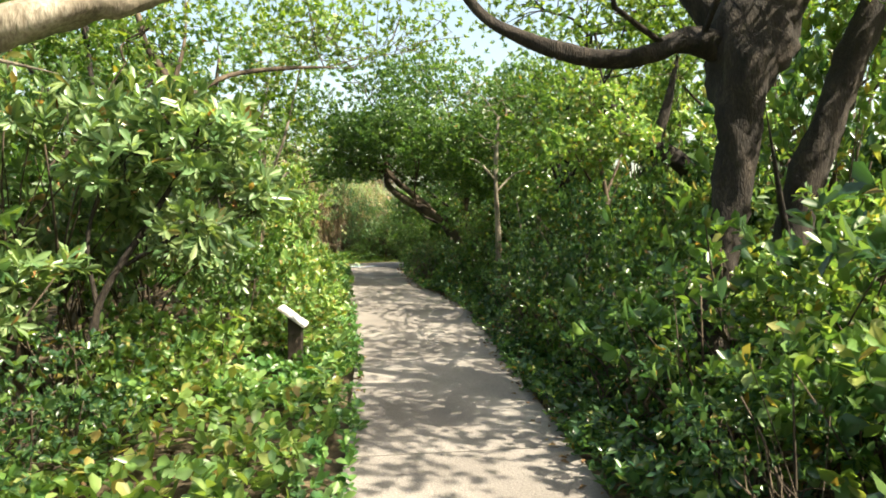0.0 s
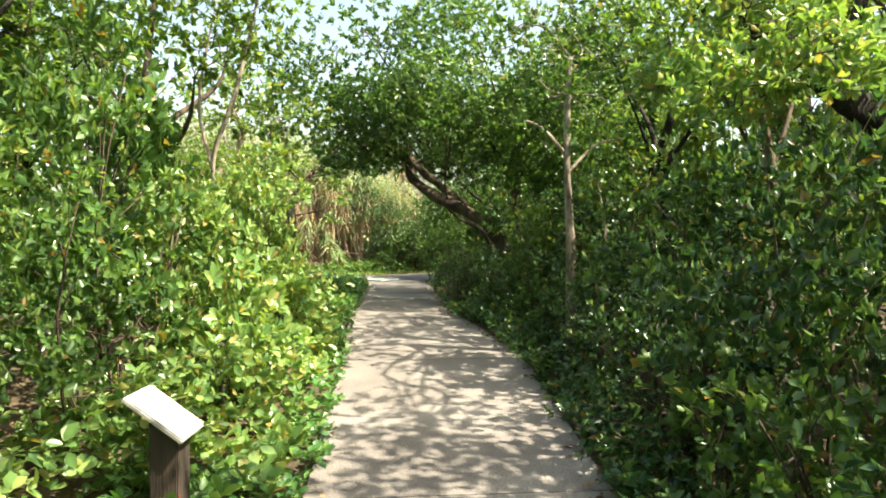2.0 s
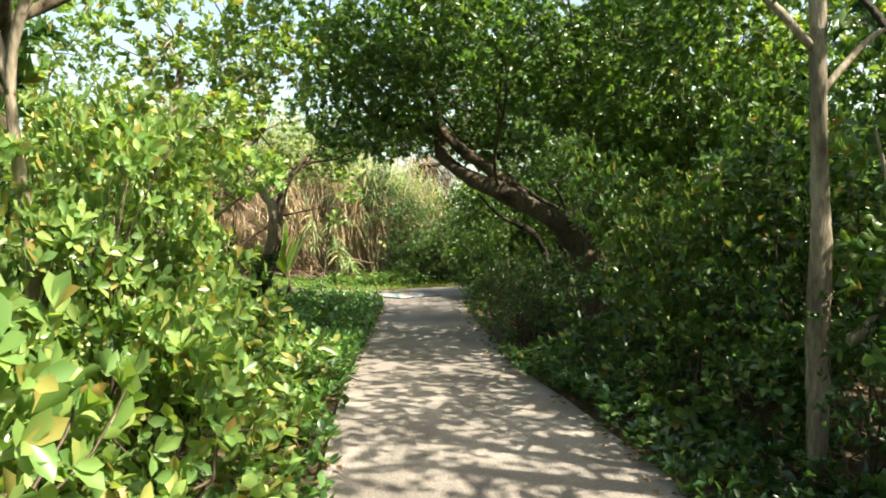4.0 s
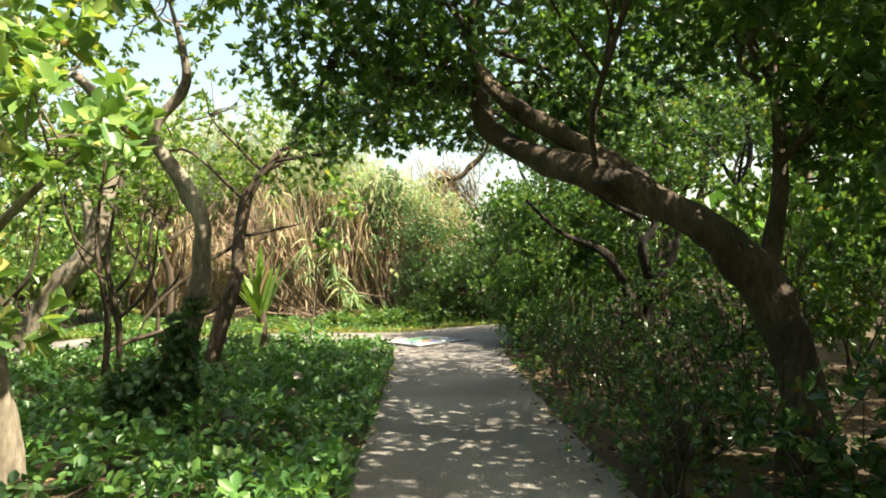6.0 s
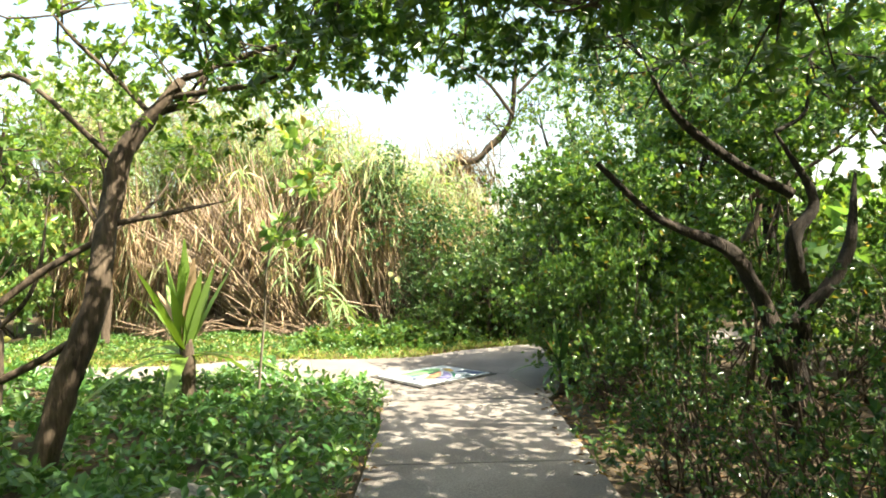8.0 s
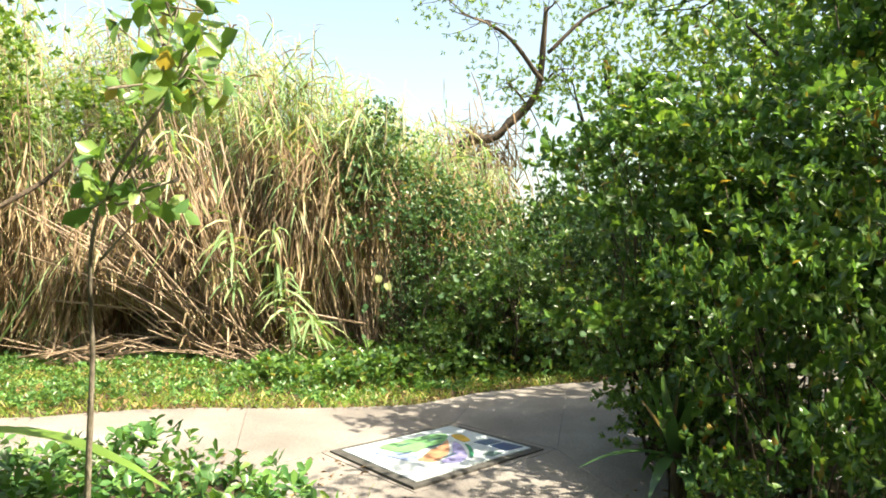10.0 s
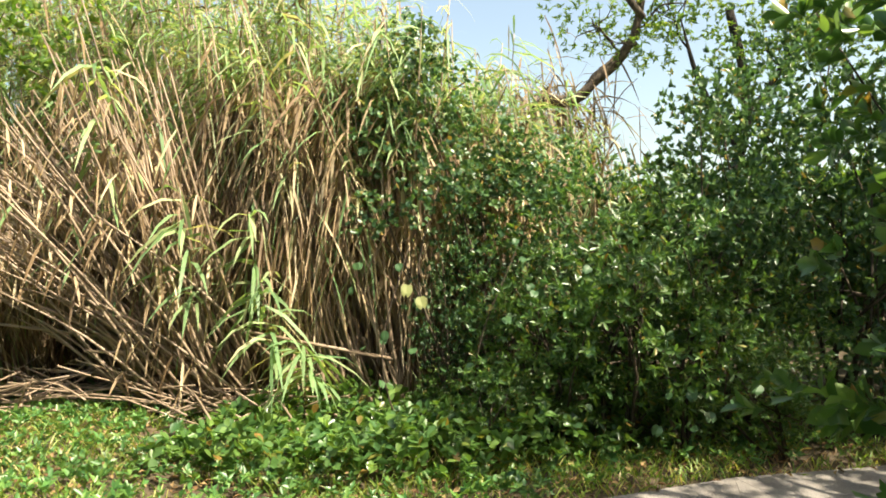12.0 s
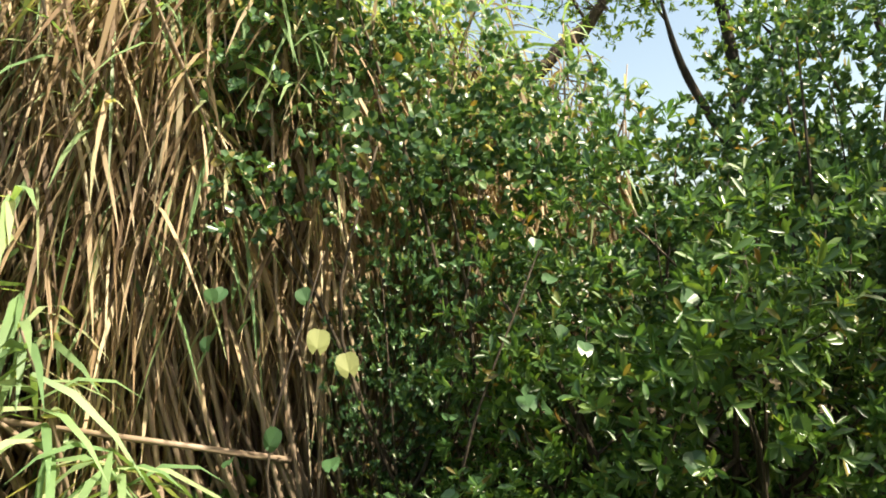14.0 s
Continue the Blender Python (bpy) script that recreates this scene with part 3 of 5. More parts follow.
# right of the first stretch
band([LOW_DARK, LOW_DARK, TWIGGY], 2.4, 13.2, 0.6, 0.5, 0.72, 4, 0.07, 1, 1.0)
band([LOW_DARK], 1.5, 5.3, 0.6, 1.05, 1.15, 15, 0.1, 1, 1.0)
plant(BRIGHT, 2.15, 3.5, 0.75)
plant(BRIGHT, 2.75, 3.9, 0.85)
plant(LOW_BRIGHT, 1.85, 2.9, 1.1)
band([DARK, MID], 5.6, 13, 0.85, 1.25, 0.85, 5, 0.15, 1, 1.1)
band([MID, BRIGHT], 1.0, 5.5, 1.2, 2.9, 0.6, 16, 0.2, 1)
band([MID, BACK, DARK], 6, 14, 1.3, 2.4, 1.0, 6, 0.3, 1, 1.2)
band([BACK], 0, 16, 1.9, 4.4, 1.4, 7, 0.4, 1, 1.3)
for x, y, s, t in ((2.3, 12.6, 1.0, 1.6), (1.2, 12.2, 0.75, 1.4), (1.9, 13.9, 1.1, 1.5)):
    plant(BIG if x > 1.5 else MID, x, y, s * (0.8 if x > 1.5 else 1), t if x < 1.5 else 1.1)
plant(BRIGHT, 1.55, 14.35, 0.62, 1.5)
plant(BRIGHT, 1.3, 13.3, 0.55, 1.5)
plant(LOW_DARK, 0.75, 14.0, 0.7)
plant(LOW_DARK, 0.6, 15.3, 0.7)
# the thin shady growth on the right past the arching tree
band([TWIGGY], 14.6, 20.4, 0.65, 0.5, 0.6, 8, 0.15, 1)
band([TWIGGY], 15.8, 20.5, 0.95, 1.5, 0.75, 9, 0.25, 1)
band([TWIGGY, TWIGGY, MID], 15.8, 22, 1.2, 3.0, 0.95, 10, 0.3, 1)
band([BACK], 14, 23, 1.6, 5.0, 1.3, 13, 0.4, 1, 1.3)
for x, y, s, t in ((0.3, 20.2, 0.6, 1.5), (0.05, 20.9, 0.6, 1.5), (3.0, 18.2, 0.8, 1.3), (3.2, 20.0, 0.9, 1.3)):
    plant(MID, x, y, s, t)
# the big bush at the corner
for x, y, s in ((-0.15, 22.32, 0.9), (-0.2, 21.9, 0.5), (0.75, 22.7, 0.95), (0.45, 21.5, 0.85), (1.3, 22.4, 1.15), (1.7, 21.0, 1.0), (-0.2, 22.05, 0.42)):
    plant(BIG, x, y, s)
# the bank across the junction
for x, y, s, t in ((-1.3, 25.95, 0.9, 1.0), (-2.1, 26.1, 0.7, 1.2), (-2.5, 25.85, 0.45, 1.5), (-0.3, 26.1, 1.0, 1.15), (0.8, 26.3, 1.1, 1.25), (-1.6, 26.8, 0.9, 1.0), (1.9, 26.6, 1.2, 1.3), (-0.1, 27.3, 1.2, 1.1), (1.0, 27.6, 1.4, 1.15), (3.0, 27.2, 1.4, 1.2)):
    plant(VINE, x, y, s, t)
for x, y, s in ((-1.75, 25.5, 1.0), (-1.2, 25.45, 1.15), (-0.7, 25.6, 1.0)):
    plant(LANCE, x, y, s, 1.05)
for x, y, s, t in ((-2.1, 25.3, 0.7, 0.85), (-0.1, 25.6, 0.8, 0.9), (-2.6, 25.5, 0.5, 0.7)):
    plant(LANCE, x, y, s, t)
for k in range(9):
    plant([BACK[2], BACK[0]], -3.4 + k * 0.9, 28.3 + 0.4 * (k % 2), 1.15, 1.1)
# farther thickets all round
rng = np.random.default_rng(77)
for k in range(70):
    side = -1 if k % 2 else 1
    y = -8 + 44 * ((k // 2) / 35) + rng.normal(0, 0.4)
    plant([FAR[k % 3 % 2]], (edge_l(min(y, 20)) if side < 0 else edge_r(min(y, 20))) + side * (7.6 + 4.5 * ((k // 2) % 2) + rng.normal(0, 0.5)), y, rng.uniform(0.8, 1.15), rng.uniform(0.9, 1.3))
for k in range(16):
    plant(FAR, -14 + k * 1.9, 33 + rng.normal(0, 1), rng.uniform(0.9, 1.2), rng.uniform(0.8, 1.1))
    plant(FAR, -14 + k * 1.9, -9 + rng.normal(0, 1), rng.uniform(1.0, 1.4), rng.uniform(1.0, 1.6))

# ---------------------------------------------------------------- trees
tree("tree", "old dark-barked tree with a swollen trunk beside the path", [
    [(2.0, 4.65, -0.2, 0.18), (2.05, 4.72, 0.7, 0.14), (2.1, 4.78, 1.15, 0.125), (2.2, 4.8, 1.72, 0.13), (2.24, 4.85, 2.1, 0.18), (2.35, 4.95, 2.6, 0.27), (2.75, 5.1, 3.2, 0.22), (3.1, 5.2, 4.2, 0.12)],
    [(2.3, 4.95, 2.55, 0.12), (1.9, 4.95, 2.62, 0.095), (1.6, 5.0, 2.52, 0.075), (1.2, 5.1, 2.52, 0.065), (0.76, 5.2, 2.68, 0.055), (0.4, 5.4, 2.95, 0.045), (0.0, 5.6, 3.6, 0.03)],
    [(2.4, 5.0, 2.5, 0.12), (2.0, 5.3, 3.2, 0.09), (1.8, 5.6, 4.0, 0.05)]],
    # clumps nearer than y 4 hang above the view, added to shade the path
    [(3.2, 5.4, 4.6, 1.3, 0.8), (0.2, 5.9, 4.0, 0.9, 0.5), (1.7, 5.9, 4.5, 1.1, 0.7), (3.9, 4.6, 4.2, 1.1, 0.6), (2.8, 3.5, 3.9, 1.0, 1.2), (2.3, 3.8, 3.3, 0.7, 0.6), (2.3, 2.3, 4.0, 1.0, 0.6), (1.1, 2.0, 4.1, 1.0, 0.9), (1.6, 3.2, 4.0, 0.9, 0.8), (2.9, 4.2, 3.4, 0.9, 0.7), (2.6, 6.0, 3.5, 0.9, 0.7), (3.3, 6.6, 3.9, 1.0, 0.7), (3.7, 5.0, 3.2, 0.9, 0.7)], M_BARK_DARK, M_CANOPY, 101, sides=14)
tree("tree", "dark leaning tree trunk behind a bright bush", [
    [(2.55, 4.9, -0.15, 0.15), (2.68, 5.0, 0.8, 0.13), (2.8, 5.05, 1.35, 0.12), (3.0, 5.1, 1.9, 0.13), (3.25, 5.15, 2.5, 0.12), (3.7, 5.2, 3.5, 0.08)],
    [(2.72, 5.0, 1.0, 0.03), (2.55, 4.85, 1.5, 0.02), (2.35, 4.7, 2.1, 0.01)]],
    [(3.9, 5.3, 4.0, 1.2, 0.7), (4.6, 5.8, 3.6, 1.1, 0.6)], M_BARK_DARK, M_CANOPY, 111)
tree("tree", "dark crooked limb tree among sunlit leaves", [
    [(4.6, 10.2, -0.1, 0.16), (4.5, 10.1, 1.2, 0.14), (4.1, 10.0, 2.05, 0.13), (3.6, 9.9, 2.4, 0.12), (3.05, 9.77, 2.75, 0.1), (2.6, 9.7, 3.2, 0.08), (2.4, 9.6, 4.0, 0.05)],
    [(3.5, 9.9, 2.5, 0.08), (3.7, 9.9, 3.2, 0.06), (3.9, 10.0, 4.0, 0.04)]],
    # the last two clumps are added to shade the path near y 8
    [(2.3, 9.6, 4.3, 1.2, 0.8), (3.9, 10.0, 4.4, 1.3, 0.7), (1.5, 9.2, 4.4, 1.0, 0.6), (2.6, 10.8, 3.6, 1.0, 0.7), (2.6, 7.3, 3.7, 0.9, 0.5), (2.1, 6.9, 3.3, 0.6, 0.25)], M_BARK_DARK, M_CANOPY, 112)
tree("tree", "small tree with a sunlit yellow-green crown in the thicket", [
    [(2.75, 9.1, -0.1, 0.05), (2.65, 9.05, 0.9, 0.042), (2.5, 9.0, 1.7, 0.034), (2.35, 9.0, 2.4, 0.02)],
    [(2.55, 9.0, 1.5, 0.025), (2.15, 8.8, 2.0, 0.015), (1.95, 8.7, 2.3, 0.008)],
    [(2.5, 9.0, 1.7, 0.025), (2.8, 9.3, 2.3, 0.015), (2.8, 9.4, 2.8, 0.008)]],
    [(2.0, 8.75, 2.3, 0.5, 0.3), (2.6, 9.1, 2.8, 0.6, 0.4), (1.95, 9.5, 2.5, 0.5, 0.3), (2.6, 8.4, 2.4, 0.5, 0.3), (2.2, 9.0, 3.1, 0.45, 0.25)], M_BARK_BROWN, M_BRIGHT, 137, length=0.095, width=0.048, fine=True)
tree("tree", "pale grey-barked tree with a limb reaching over the path", [
    [(-3.6, 3.0, -0.1, 0.16), (-3.3, 3.1, 1.1, 0.13), (-2.7, 3.35, 1.95, 0.11), (-2.3, 3.5, 2.15, 0.1), (-1.85, 3.65, 2.36, 0.095), (-1.45, 3.85, 2.58, 0.085), (-0.9, 4.3, 3.1, 0.06), (-0.4, 4.8, 3.9, 0.035)],
    [(-3.3, 3.1, 1.2, 0.09), (-2.9, 3.0, 2.0, 0.08), (-2.4, 3.1, 2.6, 0.07), (-1.9, 3.3, 3.4, 0.05)],
    [(-2.4, 3.45, 2.1, 0.012), (-2.05, 3.35, 2.02, 0.009), (-1.75, 3.3, 1.95, 0.005)]],
    [(-0.4, 5.0, 4.3, 1.0, 0.5), (-1.8, 3.4, 4.0, 1.2, 0.6), (-1.6, 5.4, 4.2, 1.1, 0.5)], M_BARK_PALE, M_CANOPY, 113, sides=12)
tree("whorled_shrub", "tall open shrub with whorled long leaves on a dark stem", [
    [(-2.3, 4.3, -0.1, 0.035), (-2.15, 4.35, 0.45, 0.028), (-2.05, 4.4, 0.85, 0.024), (-1.8, 4.5, 1.3, 0.018), (-1.6, 4.6, 1.7, 0.01)],
    [(-2.1, 4.4, 0.7, 0.018), (-2.2, 4.5, 1.2, 0.014), (-2.1, 4.7, 1.8, 0.007)],
    [(-1.95, 4.45, 1.0, 0.016), (-1.6, 4.7, 1.25, 0.011), (-1.35, 4.95, 1.4, 0.006)]],
    [(-1.55, 4.6, 1.8, 0.48, 0.26), (-1.95, 4.5, 1.65, 0.45, 0.22), (-1.3, 4.95, 1.5, 0.4, 0.18), (-2.05, 4.8, 2.0, 0.45, 0.2), (-1.6, 4.9, 2.05, 0.4, 0.16), (-1.5, 4.4, 1.25, 0.3, 0.08)], M_BARK_DARK, M_WHORL, 136, category="shrub", per=9, length=0.13, width=0.04, fine=True, sides=8)
tree("tree", "grey-brown forked tree rising out of the shrubs", [
    [(-3.25, 7.9, -0.1, 0.08), (-3.2, 7.95, 0.8, 0.07), (-2.95, 7.9, 1.5, 0.062), (-3.0, 7.85, 1.95, 0.06), (-2.82, 7.85, 2.4, 0.055), (-2.9, 7.9, 2.9, 0.05), (-3.2, 8.0, 3.4, 0.035), (-3.4, 8.1, 4.2, 0.02)],
    [(-2.86, 7.88, 2.6, 0.045), (-2.3, 8.2, 3.05, 0.03), (-1.6, 8.6, 3.25, 0.022), (-0.9, 9.0, 3.35, 0.012)],
    [(-2.87, 7.9, 2.8, 0.035), (-2.75, 8.0, 3.4, 0.02), (-2.8, 8.2, 4.0, 0.012)]],
    [(-3.3, 8.1, 4.2, 1.2, 0.6), (-1.5, 8.7, 3.9, 0.9, 0.4), (-2.4, 8.4, 4.6, 1.0, 0.5), (-3.6, 6.8, 3.6, 1.0, 0.5), (-1.2, 9.3, 3.9, 0.9, 0.4), (-0.4, 10.3, 4.3, 0.9, 0.4), (0.4, 11.2, 4.6, 1.0, 0.4), (-1.8, 10.6, 4.4, 0.9, 0.4)], M_BARK_BROWN, M_CANOPY, 114)
tree("tree", "dark twisted tree in the shade of the shrubs", [
    [(-3.9, 6.4, -0.1, 0.08), (-3.75, 6.5, 0.9, 0.065), (-3.95, 6.6, 1.5, 0.06), (-4.2, 6.7, 2.1, 0.05), (-4.0, 6.8, 2.9, 0.03)],
    [(-3.9, 6.6, 1.4, 0.04), (-3.4, 6.8, 2.1, 0.03), (-3.0, 7.0, 2.9, 0.02)]],
    [(-4.1, 6.9, 3.4, 1.1, 0.6), (-3.1, 7.1, 3.3, 0.9, 0.4), (-4.8, 5.6, 3.2, 1.1, 0.6)], M_BARK_BROWN, M_CANOPY, 115)
tree("sapling", "slender pale-stemmed sapling growing through a shrub", [
    [(-2.4, 10.4, -0.05, 0.03), (-2.25, 10.4, 1.0, 0.026), (-2.3, 10.35, 1.9, 0.024), (-2.05, 10.3, 2.6, 0.02), (-1.8, 10.4, 3.8, 0.01)],
    [(-2.3, 10.35, 1.8, 0.022), (-2.45, 10.4, 2.5, 0.018), (-2.3, 10.5, 3.6, 0.008)]],
    [(-1.7, 10.1, 4.1, 0.9, 0.5), (-2.4, 10.5, 3.9, 0.9, 0.5)], M_BARK_PALE, M_BRIGHT, 116)
tree("tree", "dark tree with an arching trunk over the path", [
    [(1.06, 14.85, -0.15, 0.18), (1.08, 15.0, 0.4, 0.135), (1.0, 15.08, 0.85, 0.122), (0.76, 15.15, 1.28, 0.115), (0.32, 15.2, 1.58, 0.102), (-0.1, 15.35, 1.8, 0.095), (-0.5, 15.85, 2.06, 0.085), (-0.71, 16.1, 2.32, 0.072), (-0.74, 16.3, 2.72, 0.06), (-0.85, 16.5, 3.3, 0.04)],
    [(0.3, 15.22, 1.62, 0.085), (0.05, 15.4, 1.88, 0.08), (-0.17, 15.6, 2.08, 0.072), (-0.41, 15.8, 2.28, 0.062), (-0.7, 16.0, 2.62, 0.05), (-0.9, 16.1, 3.2, 0.03)],
    [(-0.73, 16.25, 2.6, 0.055), (-1.08, 16.5, 2.7, 0.05), (-1.6, 16.5, 2.86, 0.042), (-1.85, 16.5, 3.1, 0.035), (-2.1, 16.5, 3.6, 0.02)],
    [(0.92, 15.1, 1.0, 0.06), (1.12, 15.3, 1.8, 0.048), (1.2, 15.6, 2.9, 0.03)]],
    # clumps past x 1.2, y 16 to 18, added overhead to shade the path
    [(-0.7, 17.2, 3.5, 1.0, 0.6), (-1.7, 16.5, 3.4, 1.0, 0.7), (-1.5, 15.2, 3.3, 0.9, 0.8), (0.3, 14.7, 3.0, 1.0, 1.0), (1.3, 15.6, 3.2, 1.1, 0.9), (1.3, 17.2, 3.8, 1.0, 0.7), (2.1, 15.9, 4.0, 1.1, 0.7), (0.4, 18.4, 3.9, 1.0, 0.6), (-0.2, 13.7, 3.3, 1.0, 1.0), (0.7, 14.2, 2.6, 0.7, 0.5), (0.4, 16.4, 3.1, 1.0, 0.9), (1.9, 17.0, 3.2, 1.2, 0.5), (-1.0, 14.4, 3.3, 0.9, 0.9), (-0.6, 16.0, 3.5, 1.1, 0.95), (-0.2, 18.2, 3.2, 0.9, 0.5), (-1.3, 18.0, 3.1, 0.7, 0.4), (-1.3, 14.2, 4.5, 1.2, 0.5), (0.3, 14.2, 4.4, 1.2, 0.9), (-0.3, 15.4, 4.5, 1.3, 0.9), (-0.2, 17.0, 4.5, 1.2, 0.5), (-1.2, 16.0, 2.75, 0.6, 0.4), (-2.1, 16.6, 2.9, 0.8, 0.5), (2.4, 13.2, 3.9, 1.2, 0.5), (1.2, 13.4, 3.2, 0.8, 0.8), (1.4, 16.6, 3.5, 0.9, 0.9), (2.4, 16.2, 4.6, 1.0, 0.8), (1.9, 17.6, 4.3, 1.0, 0.8), (1.3, 14.7, 2.3, 0.6, 0.45), (1.7, 15.4, 2.0, 0.6, 0.5), (2.6, 14.8, 3.8, 1.3, 0.6), (-1.6, 17.6, 2.75, 0.6, 0.3), (-0.6, 18.3, 2.8, 0.6, 0.3), (-2.4, 17.9, 2.85, 0.6, 0.3), (-1.1, 19.0, 2.85, 0.5, 0.2), (-1.9, 18.9, 2.8, 0.5, 0.2), (-2.6, 19.2, 2.8, 0.5, 0.2), (-2.3, 15.6, 3.7, 1.0, 0.4), (-3.0, 14.6, 4.0, 1.1, 0.3), (-2.0, 14.2, 3.7, 0.9, 0.35), (-0.15, 16.9, 2.5, 0.5, 0.3), (0.6, 17.8, 2.5, 0.7, 0.3), (1.6, 14.6, 2.3, 0.7, 0.4)], M_BARK_BROWN, M_CROWN, 102, tips=420, sides=16, length=0.09, width=0.048)
tree("tree", "crooked pale-barked small tree over low plants", [
    [(-3.12, 15.9, -0.05, 0.1), (-3.04, 16.0, 0.45, 0.075), (-2.92, 16.0, 0.9, 0.066), (-2.87, 16.0, 1.3, 0.062), (-2.87, 16.0, 1.58, 0.062), (-2.98, 16.0, 1.82, 0.06), (-3.2, 16.0, 2.15, 0.055), (-3.42, 15.95, 2.33, 0.05), (-3.75, 15.8, 2.7, 0.035)],
    [(-3.24, 16.0, 2.18, 0.045), (-3.2, 16.0, 2.38, 0.04), (-3.0, 16.0, 2.6, 0.036), (-2.97, 15.95, 2.85, 0.03), (-3.1, 15.9, 3.4, 0.02)]],
    [(-3.5, 15.6, 3.7, 1.1, 0.3), (-2.6, 15.8, 3.6, 0.8, 0.3), (-4.3, 16.4, 3.4, 0.9, 0.25), (-3.6, 17.0, 3.5, 1.0, 0.25)], M_BARK_PALE, M_CANOPY, 103, sides=12)
tree("tree", "dark slender tree leaning over a strap-leaved plant", [
    [(-3.82, 18.2, -0.05, 0.1), (-3.7, 18.22, 0.4, 0.08), (-3.52, 18.35, 1.1, 0.075), (-3.5, 18.5, 1.7, 0.07), (-3.42, 18.55, 2.1, 0.06), (-3.1, 18.7, 2.6, 0.04)],
    [(-3.62, 18.3, 0.85, 0.03), (-4.05, 18.2, 0.62, 0.026), (-4.6, 18.0, 0.45, 0.022), (-5.0, 17.9, 0.2, 0.018)],
    [(-3.48, 18.5, 1.55, 0.025), (-3.9, 18.3, 1.25, 0.022), (-4.35, 18.1, 0.8, 0.018), (-4.5, 18.0, 0.4, 0.014)],
    [(-3.48, 18.5, 1.6, 0.022), (-3.1, 18.6, 1.68, 0.016), (-2.8, 18.7, 1.75, 0.008)]],
    [(-3.0, 18.8, 2.6, 0.8, 0.5), (-3.8, 18.6, 3.0, 0.9, 0.35), (-2.1, 18.7, 2.9, 0.8, 0.4), (-2.9, 19.3, 3.3, 1.0, 0.3), (-1.3, 18.8, 3.1, 0.7, 0.3), (-4.8, 18.4, 2.8, 0.8, 0.2)], M_BARK_BROWN, M_CANOPY, 104, sides=12)
tree("tree", "thick pale sunlit trunk in the far undergrowth", [
    [(-6.7, 19.4, 0.0, 0.18), (-6.45, 19.4, 0.7, 0.16), (-6.15, 19.36, 1.15, 0.15), (-5.75, 19.36, 1.6, 0.13), (-5.58, 19.36, 2.15, 0.11), (-5.3, 19.4, 2.9, 0.07)],
    [(-5.8, 19.36, 1.55, 0.08), (-5.9, 19.4, 2.1, 0.06), (-6.2, 19.4, 2.9, 0.03)]],
    [(-6.8, 18.8, 3.4, 1.2, 0.5), (-5.7, 18.8, 3.4, 1.0, 0.4)], M_BARK_PALE, M_CANOPY, 117)
tree("tree", "pale slanting stem with sprays of bright leaves beside the path", [
    [(-2.74, 13.8, -0.05, 0.085), (-2.8, 13.8, 0.6, 0.075), (-2.95, 13.8, 1.2, 0.07), (-3.1, 13.8, 1.7, 0.065), (-3.2, 13.8, 2.1, 0.055), (-3.1, 13.9, 2.9, 0.03)],
    [(-2.95, 13.8, 1.25, 0.022), (-2.55, 13.6, 1.5, 0.016), (-2.2, 13.5, 1.7, 0.008)],
    [(-2.85, 13.8, 0.75, 0.016), (-2.6, 13.5, 0.95, 0.012), (-2.4, 13.2, 1.0, 0.006)]],
    [(-2.3, 13.5, 1.8, 0.4, 0.16), (-2.65, 13.5, 2.2, 0.5, 0.3), (-2.5, 13.3, 1.05, 0.3, 0.1), (-3.2, 13.8, 3.2, 0.9, 0.5), (-2.4, 14.2, 2.9, 0.7, 0.35), (-3.0, 13.4, 1.75, 0.4, 0.2)], M_BARK_PALE, M_BRIGHT, 131, per=7, length=0.1, width=0.055, fine=True)
for x, y, h, s in ((-4.5, 17.4, 2.6, 132), (-4.15, 17.0, 2.2, 133), (-5.0, 16.6, 2.5, 134), (-4.9, 19.2, 2.4, 135)):
    tree("sapling", "thin dark stem with few leaves in the shady undergrowth", [
        [(x, y, -0.05, 0.035), (x + 0.06, y, h * 0.3, 0.028), (x - 0.05, y, h * 0.6, 0.022), (x + 0.1, y, h, 0.01)],
        [(x + 0.04, y, h * 0.35, 0.02), (x + 0.35, y, h * 0.5, 0.016), (x + 0.4, y + 0.1, h * 0.8, 0.008)],
        [(x, y, h * 0.5, 0.016), (x - 0.3, y, h * 0.62, 0.012), (x - 0.5, y, h * 0.9, 0.006)]],
        [(x + 0.1, y, h, 0.6, 0.12), (x + 0.4, y, h * 0.85, 0.4, 0.06), (x - 0.45, y, h * 0.9, 0.4, 0.06)], M_BARK_BROWN, M_CANOPY, s, sides=6)
tree("tree", "slender pale-stemmed young tree in the bushes", [
    [(1.25, 10.7, -0.1, 0.05), (1.27, 10.72, 0.7, 0.045), (1.24, 10.65, 1.4, 0.04), (1.2, 10.6, 2.0, 0.035), (1.25, 10.7, 3.0, 0.02)],
    [(1.26, 10.7, 0.62, 0.03), (1.52, 10.7, 0.82, 0.026), (1.63, 10.75, 1.2, 0.018), (1.55, 10.8, 1.8, 0.01)],
    [(1.2, 10.6, 2.0, 0.02), (0.9, 10.6, 2.3, 0.014), (0.6, 10.6, 2.35, 0.008)],
    [(1.2, 10.62, 1.8, 0.018), (1.5, 10.7, 2.1, 0.012), (1.8, 10.8, 2.2, 0.006)]],
    [(1.2, 10.6, 2.5, 0.7, 0.2), (1.4, 11.2, 3.4, 1.0, 0.4), (0.6, 11.4, 3.6, 0.9, 0.4)], M_BARK_PALE, M_MID, 105)
